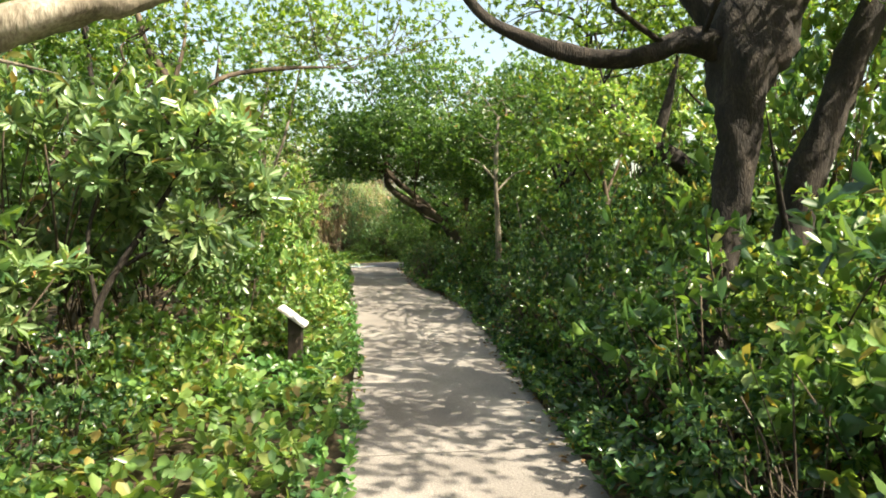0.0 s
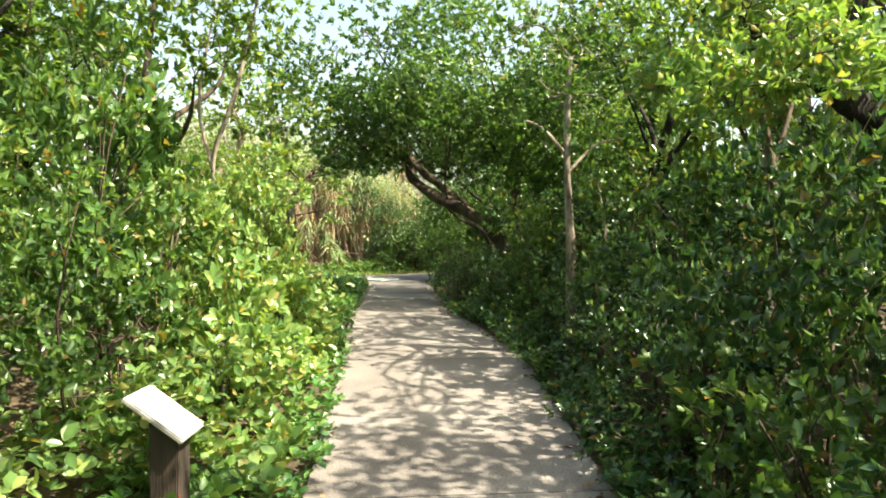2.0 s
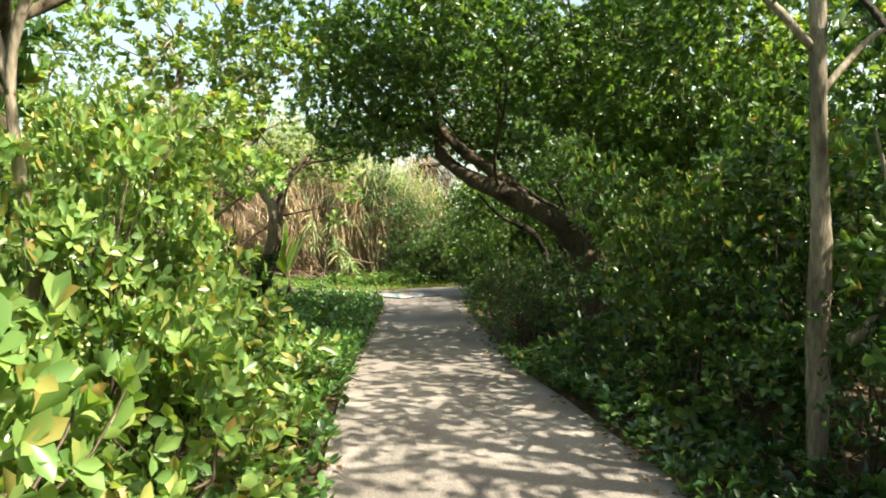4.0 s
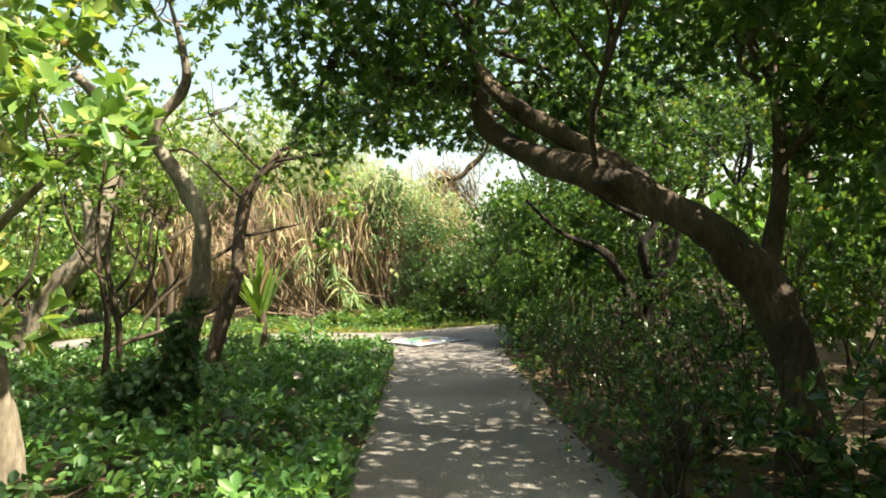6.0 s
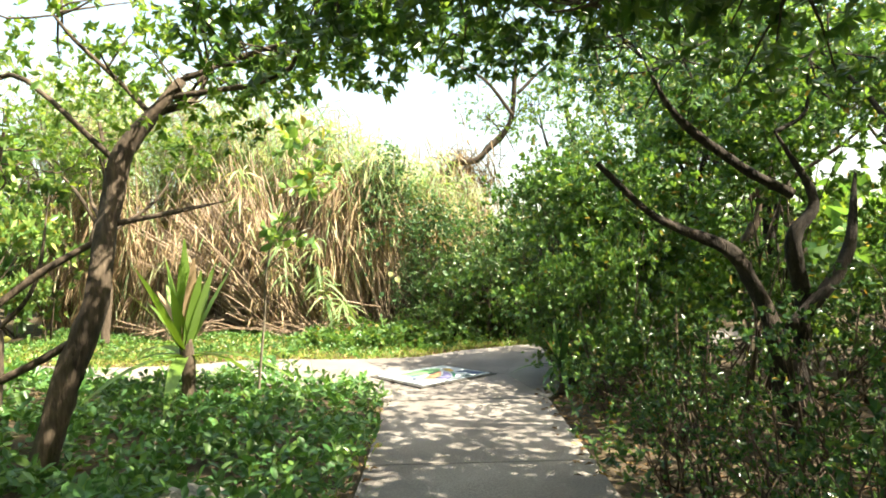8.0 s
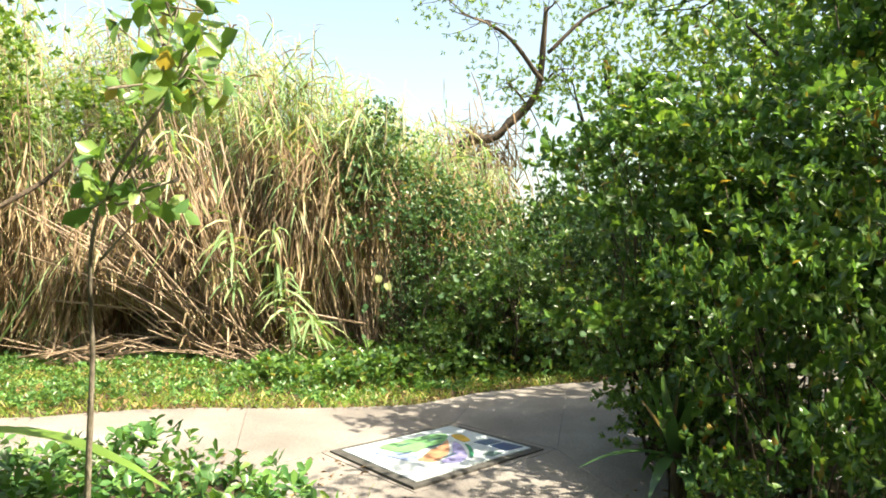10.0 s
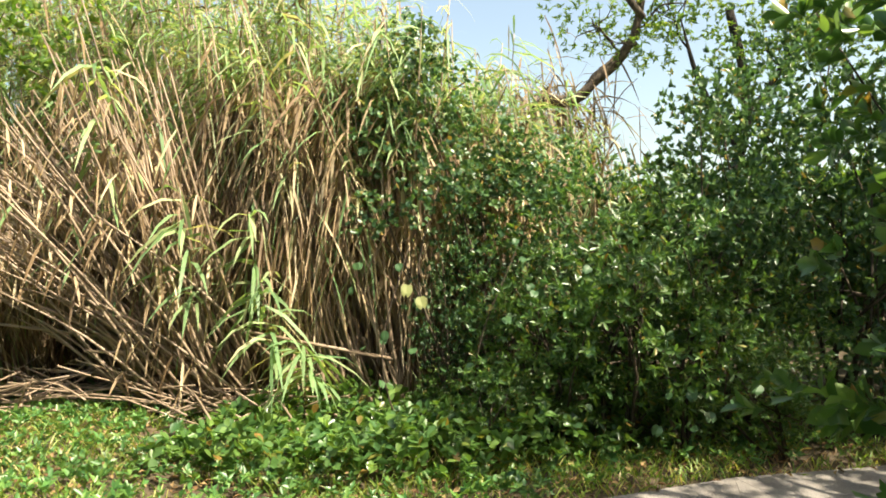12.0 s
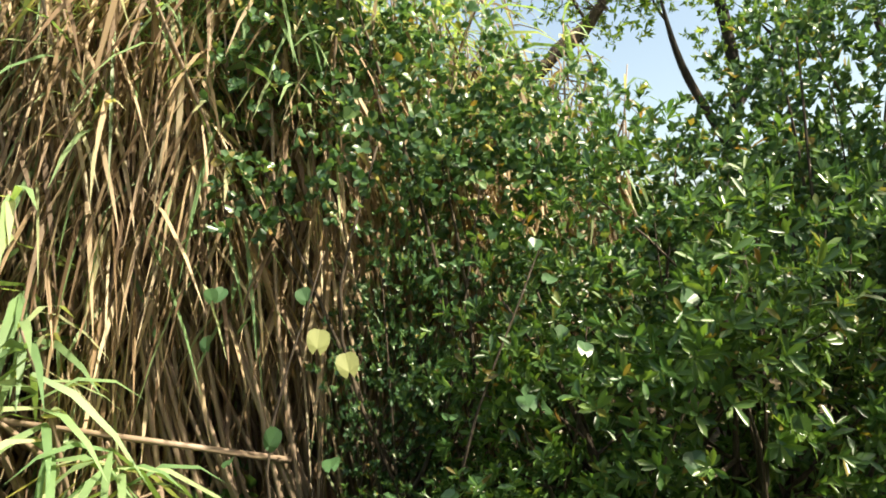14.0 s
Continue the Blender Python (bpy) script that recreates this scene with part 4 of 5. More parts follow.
tree("tree", "dark multi-stemmed twisted tree under the canopy", [
    [(1.2, 19.3, -0.05, 0.13), (1.1, 19.3, 0.55, 0.09), (0.95, 19.3, 1.0, 0.06), (0.72, 19.25, 1.35, 0.045), (0.2, 19.2, 1.6, 0.03), (-0.2, 19.2, 2.0, 0.02)],
    [(1.2, 19.3, 0.2, 0.09), (1.3, 19.4, 0.9, 0.06), (1.2, 19.3, 1.4, 0.05), (1.35, 19.3, 1.7, 0.04), (1.1, 19.3, 2.2, 0.03)],
    [(1.15, 19.3, 0.75, 0.06), (1.55, 19.3, 1.25, 0.045), (1.7, 19.4, 1.9, 0.03)],
    [(1.2, 19.3, 1.75, 0.045), (0.8, 19.2, 1.95, 0.035), (0.35, 19.1, 2.3, 0.025), (0.1, 19.0, 2.7, 0.015)]],
    [(0.5, 19.2, 2.8, 0.9, 0.4), (1.8, 19.5, 2.9, 1.1, 0.5), (0.3, 20.3, 3.0, 0.8, 0.4), (-0.3, 19.0, 2.9, 0.6, 0.25)], M_BARK_DARK, M_DARK, 106, sides=12)
tree("tree", "leaning tree with sparse feathery foliage behind the bank", [
    [(-2.5, 30.4, 0.0, 0.16), (-2.3, 30.3, 2.2, 0.13), (-2.08, 30.3, 3.5, 0.1), (-1.87, 30.3, 3.76, 0.09), (-1.42, 30.3, 3.8, 0.085), (-1.04, 30.3, 4.14, 0.08), (-0.67, 30.3, 4.5, 0.07), (-0.5, 30.2, 5.0, 0.06), (-0.4, 30.0, 6.2, 0.04)],
    [(-0.5, 29.7, 4.7, 0.05), (-1.2, 29.6, 5.6, 0.03), (-2.2, 29.4, 6.0, 0.015)],
    [(-0.4, 29.6, 5.2, 0.04), (0.4, 29.6, 5.9, 0.025), (1.2, 29.5, 6.1, 0.012)]],
    [(-1.3, 30.2, 4.9, 0.8, 0.25), (-0.5, 30.2, 4.5, 0.7, 0.25), (0.1, 30.2, 5.0, 0.8, 0.25), (-1.6, 29.6, 5.9, 1.2, 0.28), (-0.3, 29.6, 6.4, 1.2, 0.3), (1.0, 29.6, 6.0, 1.1, 0.3), (-2.4, 29.6, 6.3, 1.0, 0.2)], M_BARK_BROWN, M_CANOPY, 118, length=0.1, width=0.03)
for x, y, h, s in ((0.9, 30.6, 6.0, 119), (2.2, 28.9, 5.4, 120), (3.4, 30.0, 6.0, 121)):
    tree("tree", "dark-trunked tree rising behind the bank", [
        [(x, y, 0.0, 0.12), (x - 0.15, y, h * 0.35, 0.09), (x + 0.12, y, h * 0.6, 0.075), (x - 0.1, y, h * 0.85, 0.05)],
        [(x, y, h * 0.55, 0.06), (x + 0.6, y, h * 0.7, 0.04), (x + 1.1, y, h * 0.85, 0.02)],
        [(x, y, h * 0.5, 0.06), (x - 0.5, y, h * 0.66, 0.04), (x - 0.8, y, h * 0.85, 0.02)]],
        [(x, y, h, 1.2, 0.8), (x + 1.2, y, h * 0.88, 1.1, 0.7), (x - 0.9, y, h * 0.86, 1.0, 0.6), (x + 0.3, y - 0.3, h * 0.72, 1.0, 0.6)], M_BARK_DARK, M_CANOPY, s)

# taller trees behind the shrubs: three kinds, then copies
TALL = []
for k, mat in enumerate((M_CANOPY, M_MID, M_CANOPY)):
    g = np.random.default_rng(200 + k)
    lines = [[(0, 0, -0.1, 0.085), (0.14, 0.05, 1.0, 0.07), (-0.12, 0.1, 1.8, 0.06), (0.12, 0.0, 2.7, 0.045), (0.0, 0.1, 4.0, 0.025)]]
    blobs = [(0, 0, 4.4, 1.2, 0.7)]
    for q in range(4):
        a = q * 1.7 + k
        r = g.uniform(0.9, 1.5)
        z = g.uniform(1.5, 2.4)
        e = (r * math.cos(a), r * math.sin(a), z + g.uniform(0.9, 1.6))
        lines.append([(0, 0.05, z, 0.04), (e[0] * 0.5 + g.normal(0, 0.15), e[1] * 0.5 + g.normal(0, 0.15), (z + e[2]) / 2, 0.028), (*e, 0.012)])
        blobs.append((e[0] * 1.15, e[1] * 1.15, e[2] + 0.3, g.uniform(0.85, 1.2), 0.6))
    TALL.append(tree("tree", "slim tree with a light leafy crown above the shrubs", lines, blobs, (M_BARK_BROWN, M_BARK_DARK, M_BARK_BROWN)[k], mat, 210 + k, sides=8, tips=220, length=0.1, width=0.05, split=False))


def far_woods():
    """Woodland that goes on away from the path on every side, in one mesh."""
    g = np.random.default_rng(99)
    n = 9000
    a = g.uniform(0, 2 * math.pi, n)
    r = 18 + 40 * g.uniform(0, 1, n) ** 0.8
    p = np.column_stack([r * np.cos(a) * 0.85 - 1, r * np.sin(a) + 12])
    h = np.array([2.6 + 2.2 * noise.noise((q[0] * 0.13, q[1] * 0.13, 3)) + 1.3 * noise.noise((q[0] * 0.5, q[1] * 0.5, 5)) for q in p]) * g.uniform(0.15, 1, n) ** 0.5
    h = np.where((p[:, 1] > 28) & (np.abs(p[:, 0] + 3) < 9), h * 0.7, h)
    at = np.column_stack([p, np.maximum(h, 0.2)])
    ob = new("far_woods", leaf_mesh("far_woods", *rosettes(g, at, unit(np.column_stack([g.normal(0, 0.5, n), g.normal(0, 0.5, n), np.ones(n)])), 4, 0.9, 0.5, 1.2), M_MID, False))
    tagged(ob, "green woodland stretching away behind the thickets", "woods", kind="stuff")


far_woods()


def plant_tree(x, y, size=1.0):
    m = spot(x, y, (x * 77 + y * 41) % 360, size)
    ob = TALL[int(abs(x * 5 + y * 9)) % 3]
    if ob.name in used:
        return copy_thing(ob, m @ Matrix.Diagonal((*(1 / v for v in ob.scale), 1)))
    used.add(ob.name)
    ob.matrix_basis = m
    return ob


for x, y, s in ((-4.2, 4.8, 1.0), (-4.6, 9.4, 1.05), (-3.4, 11.6, 1.0), (-5.5, 12.5, 1.1), (-6.4, 7.0, 1.1), (-7.5, 14, 1.1), (-7.4, 24.7, 0.95), 
                (2.6, 12.0, 0.95), (5.6, 10.2, 1.1), (2.9, 15.8, 1.0), (4.4, 18.4, 1.1), (3.0, 20.8, 1.0), (5.8, 15, 1.15), (4.6, 22.4, 1.0), 
                (-8.6, 9.0, 1.3), (-9.0, 16.0, 1.35), (-8.0, 3.0, 1.3), (-9.5, 21.0, 1.3), (8.0, 8.0, 1.3), (8.4, 13.0, 1.35), (8.0, 19.0, 1.3), (7.0, 25.0, 1.3),
                # this row is added off to the right to shade the bank
                (3.0, 25.0, 1.1), (4.2, 26.4, 1.2), (1.7, 23.2, 1.0), (2.6, 23.0, 1.0),
                (-3.2, 0.5, 1.0), (-1.8, -3.0, 1.0), (2.6, -3.5, 1.1)):
    plant_tree(x, y, s)


# ---------------------------------------------------------------- reeds
def build_reeds():
    rng = np.random.default_rng(5)
    top = tagged(new("giant_reed"), "tall stand of giant reeds, green above and dry brown below", "reeds", kind="stuff")
    tall = lambda x: np.interp(x, [-10, -8, -5, -3.6, -2.5, -1.4], [5.6, 5.4, 4.9, 4.1, 3.6, 3.0])
    front = lambda x: np.interp(x, [-10, -7.6, -7.3, -5.8, -5.4, -4.4, -4, -2.5, -1], [26.6, 26.4, 27.2, 27.2, 26.8, 26.4, 26.0, 26.5, 27.4])
    at, way, ln, dry, rest = [], [], [], [], []

    def blades(b, e, n, lo, hi, share, long=1.0):
        for q in range(n):
            t = rng.uniform(lo, hi)
            p = b * (1 - t) + e * t
            a = rng.uniform(0, 6.28)
            old = p[2] + rng.normal(0, 0.45) < share
            if -6.95 < p[0] < -5.2 and p[2] < 1.15:
                continue
            hang = rng.uniform(-2.4, -0.5) if old else rng.uniform(-0.9, 1.1)
            at.append(p)
            way.append((math.cos(a), math.sin(a) - 0.25, hang))
            ln.append(rng.uniform(0.22, 0.52) * long)
            dry.append(old if rng.uniform() < 0.9 else not old)

    for k in range(820):
        x = rng.uniform(-10, -1.3)
        y = float(front(x)) + rng.uniform(0, 1) ** 1.6 * 2.8
        b = np.array([x, y, float(land(x, y)) - 0.05])
        h = float(tall(x)) * rng.uniform(0.72, 1.04)
        e = b + [rng.normal(-0.05, 0.09) * h, rng.normal(-0.1, 0.08) * h, h]
        m = b * 0.5 + e * 0.5 + rng.normal(0, 0.05, 3)
        line = [(*b, 0.013), (*m, 0.011), (*e, 0.004)]
        if y - front(x) < 0.3 and x > -8:
            child("stalk", tubes("stalk", [line], M_STALK, 5, 3, 0.03, k), top)
        else:
            rest.append(line)
        blades(b, e, 66, 0.16 if x < -3.6 else 0.38, 1.0, float(np.interp(x, [-6.5, -4.2, -3], [2.7, 2.3, 2.5])))
        if y - front(x) < 0.6:
            blades(b, e, (34 if x < -7 or -5.2 < x < -4.3 else 9), 0.08, 0.55, 9)
    # dry canes that have fallen outward from one root, like a half-open fan
    for k in range(420):
        b = np.array([-4.8 + rng.normal(0, 0.3), 25.8 + rng.uniform(-0.2, 0.6), rng.uniform(0.15, 0.7)])
        tilt = math.radians(24 + 62 * rng.uniform(0, 1) ** 0.9)
        h = rng.uniform(1.3, 2.9) * (0.8 + 0.2 * math.sin(tilt))
        e = b + [-math.cos(tilt) * h * rng.uniform(0.75, 1.05), -rng.uniform(0.0, 0.35) * h, math.sin(tilt) * h]
        m = b * 0.5 + e * 0.5 + [-0.03, 0, 0.1]
        child("stalk", tubes("stalk", [[(*b, 0.013), (*m, 0.011), (*e, 0.006)]], M_STALK, 5, 3, 0.03, k), top)
        blades(b, e, 9, 0.3, 1.0, 9, 0.6)
    # a curtain of dead leaves beside the hollow
    for k in range(150):
        x = rng.normal(-7.15, 0.22)
        y = 25.95 + rng.uniform(0, 0.5)
        b = np.array([x, y, 0.0])
        blades(b, b + [0.1, -0.05, 1.7], 12, 0.2, 1.0, 9)
    # dead leaves hanging in the sun under the green tops
    for k in range(95):
        b = np.array([rng.uniform(-4.7, -3.3), 25.75 + rng.uniform(0, 0.35), 1.45])
        blades(b, b + [0, -0.05, 1.6], 13, 0.0, 1.0, 9, 1.1)
    # bare canes that lean to the hollow under the climbers
    for k in range(48):
        x = rng.uniform(-3.9, -2.8)
        b = np.array([x, 25.9 + rng.uniform(0, 0.7), -0.05])
        h = rng.uniform(1.7, 2.6)
        e = b + [rng.normal(-0.28, 0.12) * h, rng.normal(-0.03, 0.05) * h, h]
        child("stalk", tubes("stalk", [[(*b, 0.014), (*(b * 0.5 + e * 0.5 + rng.normal(0, 0.03, 3)), 0.012), (*e, 0.008)]], M_STALK, 5, 3, 0.03, k), top)
        blades(b, e, 6, 0.55, 1.0, 9, 0.8)
    # thatch of fallen canes at the foot
    for k in range(150):
        x = rng.uniform(-7.2, -3.6)
        y = 25.3 + rng.uniform(0, 1.0)
        a = rng.uniform(-1.3, 1.3) + (math.pi if rng.uniform() < 0.5 else 0)
        L = rng.uniform(0.25, 0.8)
        z = float(land(x, y)) + rng.uniform(0.01, 0.22)
        child("stalk", tubes("stalk", [[(x - L * math.cos(a), y - L * math.sin(a) * 0.7 - 0.1, z - 0.04, 0.008), (x, y, z + 0.05, 0.009), (x + L * math.cos(a), y + L * math.sin(a) * 0.7, z + rng.uniform(0, 0.3), 0.006)]], M_STALK, 5, 2, 0.02, k), top)
    for k, (p, q) in enumerate((((-4.9, 26.0, 0.95), (-5.95, 25.45, 1.18)), ((-5.0, 26.0, 0.62), (-7.1, 25.6, 0.88)), ((-4.6, 26.1, 0.5), (-5.6, 25.5, 0.62)), ((-3.0, 25.9, 0.55), (-4.2, 25.6, 0.8)), ((-5.2, 26.2, 1.5), (-6.6, 25.4, 2.2)))):
        child("stalk", tubes("stalk", [[(*p, 0.018), (*q, 0.013)]], M_STALK, 6, 1, 0.03, k), top, "broken pale cane end" if k == 0 else "")
    child("stalks", tubes("stalks", rest, M_STALK, 4, 2, 0.03, 5), top)
    A, W, L, D = np.array(at), np.array(way), np.array(ln), np.array(dry)
    for nm, sel, mat in (("dry_leaves", D, M_REED_DRY), ("green_leaves", ~D, M_REED_GREEN)):
        child(nm, blade_mesh(nm, A[sel], W[sel], L[sel], rng.uniform(0.012, 0.027, sel.sum()), mat, 0.62, 7), top)
    # green side shoots with drooping blades in front of the canes
    for x, y, h, s in ((-4.1, 25.5, 1.75, 1), (-3.6, 25.4, 0.75, 2), (-4.6, 25.3, 1.9, 3), (-5.3, 25.2, 2.9, 4), (-3.3, 25.8, 2.6, 5), (-3.9, 25.3, 1.2, 6)):
        g = np.random.default_rng(s)
        sh = tagged(new("reed_shoot"), "green reed shoot with long drooping blades", "reed", "reed shoots")
        sh.location = (x, y, float(land(x, y)))
        child("stem", tubes("stem", [[(0, 0.5, -0.05, 0.012), (0, 0.25, h * 0.6, 0.01), (0, 0, h, 0.005)]], M_STALK, 5, 3, 0.02, s), sh)
        m = 34
        t = g.uniform(0.5, 1.0, m)
        a = g.uniform(0, 6.28, m)
        P = np.column_stack([0 * t, 0.5 - 0.5 * t, h * t])
        Wd = np.column_stack([np.cos(a), np.sin(a) - 0.3, g.uniform(-0.5, 0.8, m)])
        child("foliage", blade_mesh("foliage", P, Wd, g.uniform(0.3, 0.6, m), 0.036, M_REED_GREEN, 0.7, s), sh)


build_reeds()
# a skirt of dead fronds hanging behind the vines
g = np.random.default_rng(9)
n = 900
fr = tagged(new("dead_fronds"), "clump of dry brown drooping reed fronds", "dry fronds", kind="stuff")
c = g.normal(0, 1, (n, 3)) * [0.55, 0.4, 0.5] + [-1.9, 30.9, 3.5]
child("fronds", blade_mesh("fronds", c, np.column_stack([g.normal(0.1, 0.5, n), g.normal(-0.3, 0.4, n), g.uniform(-1.6, 0.3, n)]), g.uniform(0.4, 0.8, n), 0.03, M_REED_DRY, 0.5), fr)



# ---------------------------------------------------------------- climbers
def climber(name, label, spots, stems, mat, seed, tips=260, length=0.05, width=0.036):
    """A climbing plant: thin stems from the ground and leafy sprays at the given places (x, y, z, radius, share)."""
    g = np.random.default_rng(seed)
    top = tagged(new(name), label, "vine")
    x0, y0 = stems[0]
    base = np.array([x0, y0, float(land(x0, y0))])
    top.location = base
    A, O = [], []
    for x, y, z, r, n in spots:
        c = np.array([x, y, z]) - base
        t, o = lumpy(g, int(tips * n), (r, r * 0.8, r), c, 0.3, 8)
        A.append(t), O.append(o)
        q = stems[g.integers(len(stems))]
        f = np.array([q[0], q[1], float(land(*q))]) - base
        m = f * 0.5 + c * 0.5 + g.normal(0, 0.12, 3)
        child("stem", tubes("stem", [[(*f, 0.012), (*m, 0.009), (*c, 0.005)]], M_BARK_BROWN, 4, 4, 0.06, seed), top)
    child("foliage", leaf_mesh("foliage", *rosettes(g, np.vstack(A), np.vstack(O), 5, length, width, 1.15), mat), top)
    return top


climber("climber", "grey-green climber draped over the tops of the reeds", [(-3.15, 25.95, 2.35, 0.5, 1.2), (-2.75, 25.95, 2.75, 0.5, 1.3), (-2.35, 25.95, 2.3, 0.55, 1.4), (-2.85, 26.0, 3.2, 0.4, 0.9), (-2.1, 25.95, 1.85, 0.5, 1.2), (-2.55, 25.6, 1.95, 0.4, 0.8), (-3.5, 26.0, 2.75, 0.35, 0.5), (-3.1, 25.6, 1.75, 0.25, 0.3), (-1.8, 26.0, 2.1, 0.45, 1.0)],
        [(-2.3, 25.9), (-2.7, 26.0), (-2.0, 25.9)], M_VINE, 171, tips=180)
climber("ivy", "dark ivy climbing the foot of a crooked pale trunk", [(-3.1, 15.85, 0.15, 0.28, 0.9), (-3.05, 15.9, 0.45, 0.24, 0.9), (-3.0, 15.92, 0.72, 0.17, 0.5), (-3.3, 15.85, 0.3, 0.3, 0.8), (-3.45, 15.9, 0.1, 0.3, 0.7), (-2.9, 15.95, 0.95, 0.1, 0.15)],
        [(-3.1, 15.8), (-3.3, 15.85)], M_VINE, 172, tips=170, length=0.06, width=0.05)
climber("ivy", "dark ivy round the foot of a slanting pale stem", [(-2.75, 13.75, 0.15, 0.25, 0.6), (-2.95, 13.7, 0.3, 0.25, 0.5)], [(-2.75, 13.7), (-2.9, 13.7)], M_VINE, 173, tips=130, length=0.07, width=0.055)


# ---------------------------------------------------------------- low plants
def cover(name, label, region, n, mat, seed, height=0.3, length=0.07, width=0.055, per=5, fine=True):
    """A hummocky mat of low leafy sprigs over the stretch of ground that passes the test."""
    rng = np.random.default_rng(seed)
    (x0, x1, y0, y1), inside = region
    p = np.column_stack([rng.uniform(x0, x1, n), rng.uniform(y0, y1, n)])
    p = p[[bool(inside(*q)) for q in p]]
    m = len(p)
    hump = np.array([0.55 + 0.6 * noise.noise((q[0] * 1.3, q[1] * 1.3, seed)) + 0.35 * noise.noise((q[0] * 3.7, q[1] * 3.7, seed)) for q in p])
    z = land(p[:, 0], p[:, 1]) + height * np.clip(hump, 0.12, 1.4) * rng.uniform(0.2, 1, m) ** 0.7
    out = np.column_stack([rng.normal(0, 0.5, m), rng.normal(0, 0.5, m), np.ones(m)])
    me = leaf_mesh(name, *rosettes(rng, np.column_stack([p, z]), unit(out), per, length, width, 1.25), mat, fine, 0.2, 0.15)
    return tagged(new(name, me), label, "ground cover", kind="stuff")


far_edge = lambda x: np.interp(x, [-8.6, -5.1, -3.5, -2.07, -1.5, -0.7, 3], [22.0, 22.85, 23.3, 23.75, 24.4, 24.95, 26.3])
cover("ground_cover", "broad-leaved bright green plants beside the path", ((-3.2, -0.3, 1, 13.5), lambda x, y: edge_l(y) - 1.9 < x < edge_l(y) - 0.12 and not (-1.75 < x < -1.0 and 5.3 < y < 7.2)), 3400, M_BRIGHT, 61, 0.42, 0.095, 0.062)
cover("ground_cover", "small weeds round the foot of the trail post", ((-1.8, -0.95, 5.2, 7.5), lambda x, y: True), 420, M_COVER, 67, 0.14, 0.08, 0.05)
cover("ground_cover", "low creeping green plants at the path edge", ((-2.0, -0.3, 1, 13.5), lambda x, y: edge_l(y) - 0.4 < x < edge_l(y) + 0.06), 2600, M_COVER, 65, 0.2, 0.07, 0.045)
cover("ground_cover", "low green plants under the trees", ((-6.5, -1.2, 12.5, 21.6), lambda x, y: x < np.interp(y, [12, 20.8, 21.3, 21.6], [edge_l(12), -2.1, -2.6, -3.2]) + 0.04), 8500, M_COVER, 62, 0.34, 0.085, 0.045, per=4)
cover("ground_cover", "sunlit weeds across the junction", ((-9, 1.8, 22.4, 26.6), lambda x, y: y > far_edge(x) + 0.25 + 0.2 * math.sin(x * 5)), 6500, M_COVER, 63, 0.16, 0.06, 0.03, fine=False)
cover("ground_cover", "leafy weeds at the foot of the bank", ((-4.2, 1.5, 24.2, 26.4), lambda x, y: y > far_edge(x) + 0.75), 2000, M_MID, 66, 0.45, 0.09, 0.055)
cover("ground_cover", "dark low plants at the foot of the bushes", ((-0.6, 3.0, 2, 21), lambda x, y: edge_r(y) - 0.03 < x < edge_r(y) + 1.6), 3400, M_DARK, 64, 0.24, 0.07, 0.04, fine=False)

cover("ground_cover", "dark leafy plants crowding the edge of the footpath", ((-0.3, 1.7, 2, 14), lambda x, y: edge_r(y) - 0.05 < x < edge_r(y) + 0.6), 6000, M_DARK, 68, 0.26, 0.08, 0.045, fine=False)


def grass(name, label, region, n, seed, height, mat=None):
    rng = np.random.default_rng(seed)
    (x0, x1, y0, y1), inside = region
    p = np.column_stack([rng.uniform(x0, x1, n), rng.uniform(y0, y1, n)])
    p = p[[bool(inside(*q)) and noise.noise((q[0] * 2.1, q[1] * 2.1, seed)) > -0.25 for q in p]]
    m = len(p)
    a = rng.uniform(0, 6.28, m)
    way = np.column_stack([np.cos(a) * 0.6, np.sin(a) * 0.6, rng.uniform(0.5, 1.6, m)])
    at = np.column_stack([p, land(p[:, 0], p[:, 1]) - 0.03])
    return tagged(new(name, blade_mesh(name, at, way, height * rng.uniform(0.4, 1.2, m), 0.009, mat or M_GRASS, 0.35, seed)), label, "grass", kind="stuff")


grass("grass", "sunlit grass verge across the junction", ((-9, 1.5, 22.4, 26), lambda x, y: y > far_edge(x) - 0.03), 30000, 71, 0.2)
grass("grass", "grass along the edge of the footpath", ((-2.6, -0.4, 10, 21.3), lambda x, y: edge_l(y) - 0.55 < x < edge_l(y) + 0.05), 5000, 72, 0.16)


grass("dry_grass", "dry straw along the far edge of the path", ((-9, 1.2, 22.0, 26), lambda x, y: far_edge(x) - 0.05 < y < far_edge(x) + 0.55), 9000, 73, 0.13, M_REED_DRY)


def litter(name, label, region, n, seed, lift=0.02):
    rng = np.random.default_rng(seed)
    (x0, x1, y0, y1), inside = region
    p = np.column_stack([rng.uniform(x0, x1, n), rng.uniform(y0, y1, n)])
    p = p[[bool(inside(*q)) for q in p]]
    m = len(p)
    a = rng.uniform(0, 6.28, m)
    at = np.column_stack([p, land(p[:, 0], p[:, 1]) + lift + rng.uniform(0, 0.02, m)])
    s = rng.uniform(0.5, 1.3, m)
    return tagged(new(name, leaf_mesh(name, at, np.column_stack([np.cos(a), np.sin(a), rng.normal(0, 0.25, m)]), np.column_stack([rng.normal(0, 0.3, m), rng.normal(0, 0.3, m), np.ones(m)]), 0.055 * s, 0.028 * s, M_LITTER, False, 0.1, 0.3)), label, "leaf litter", kind="stuff")


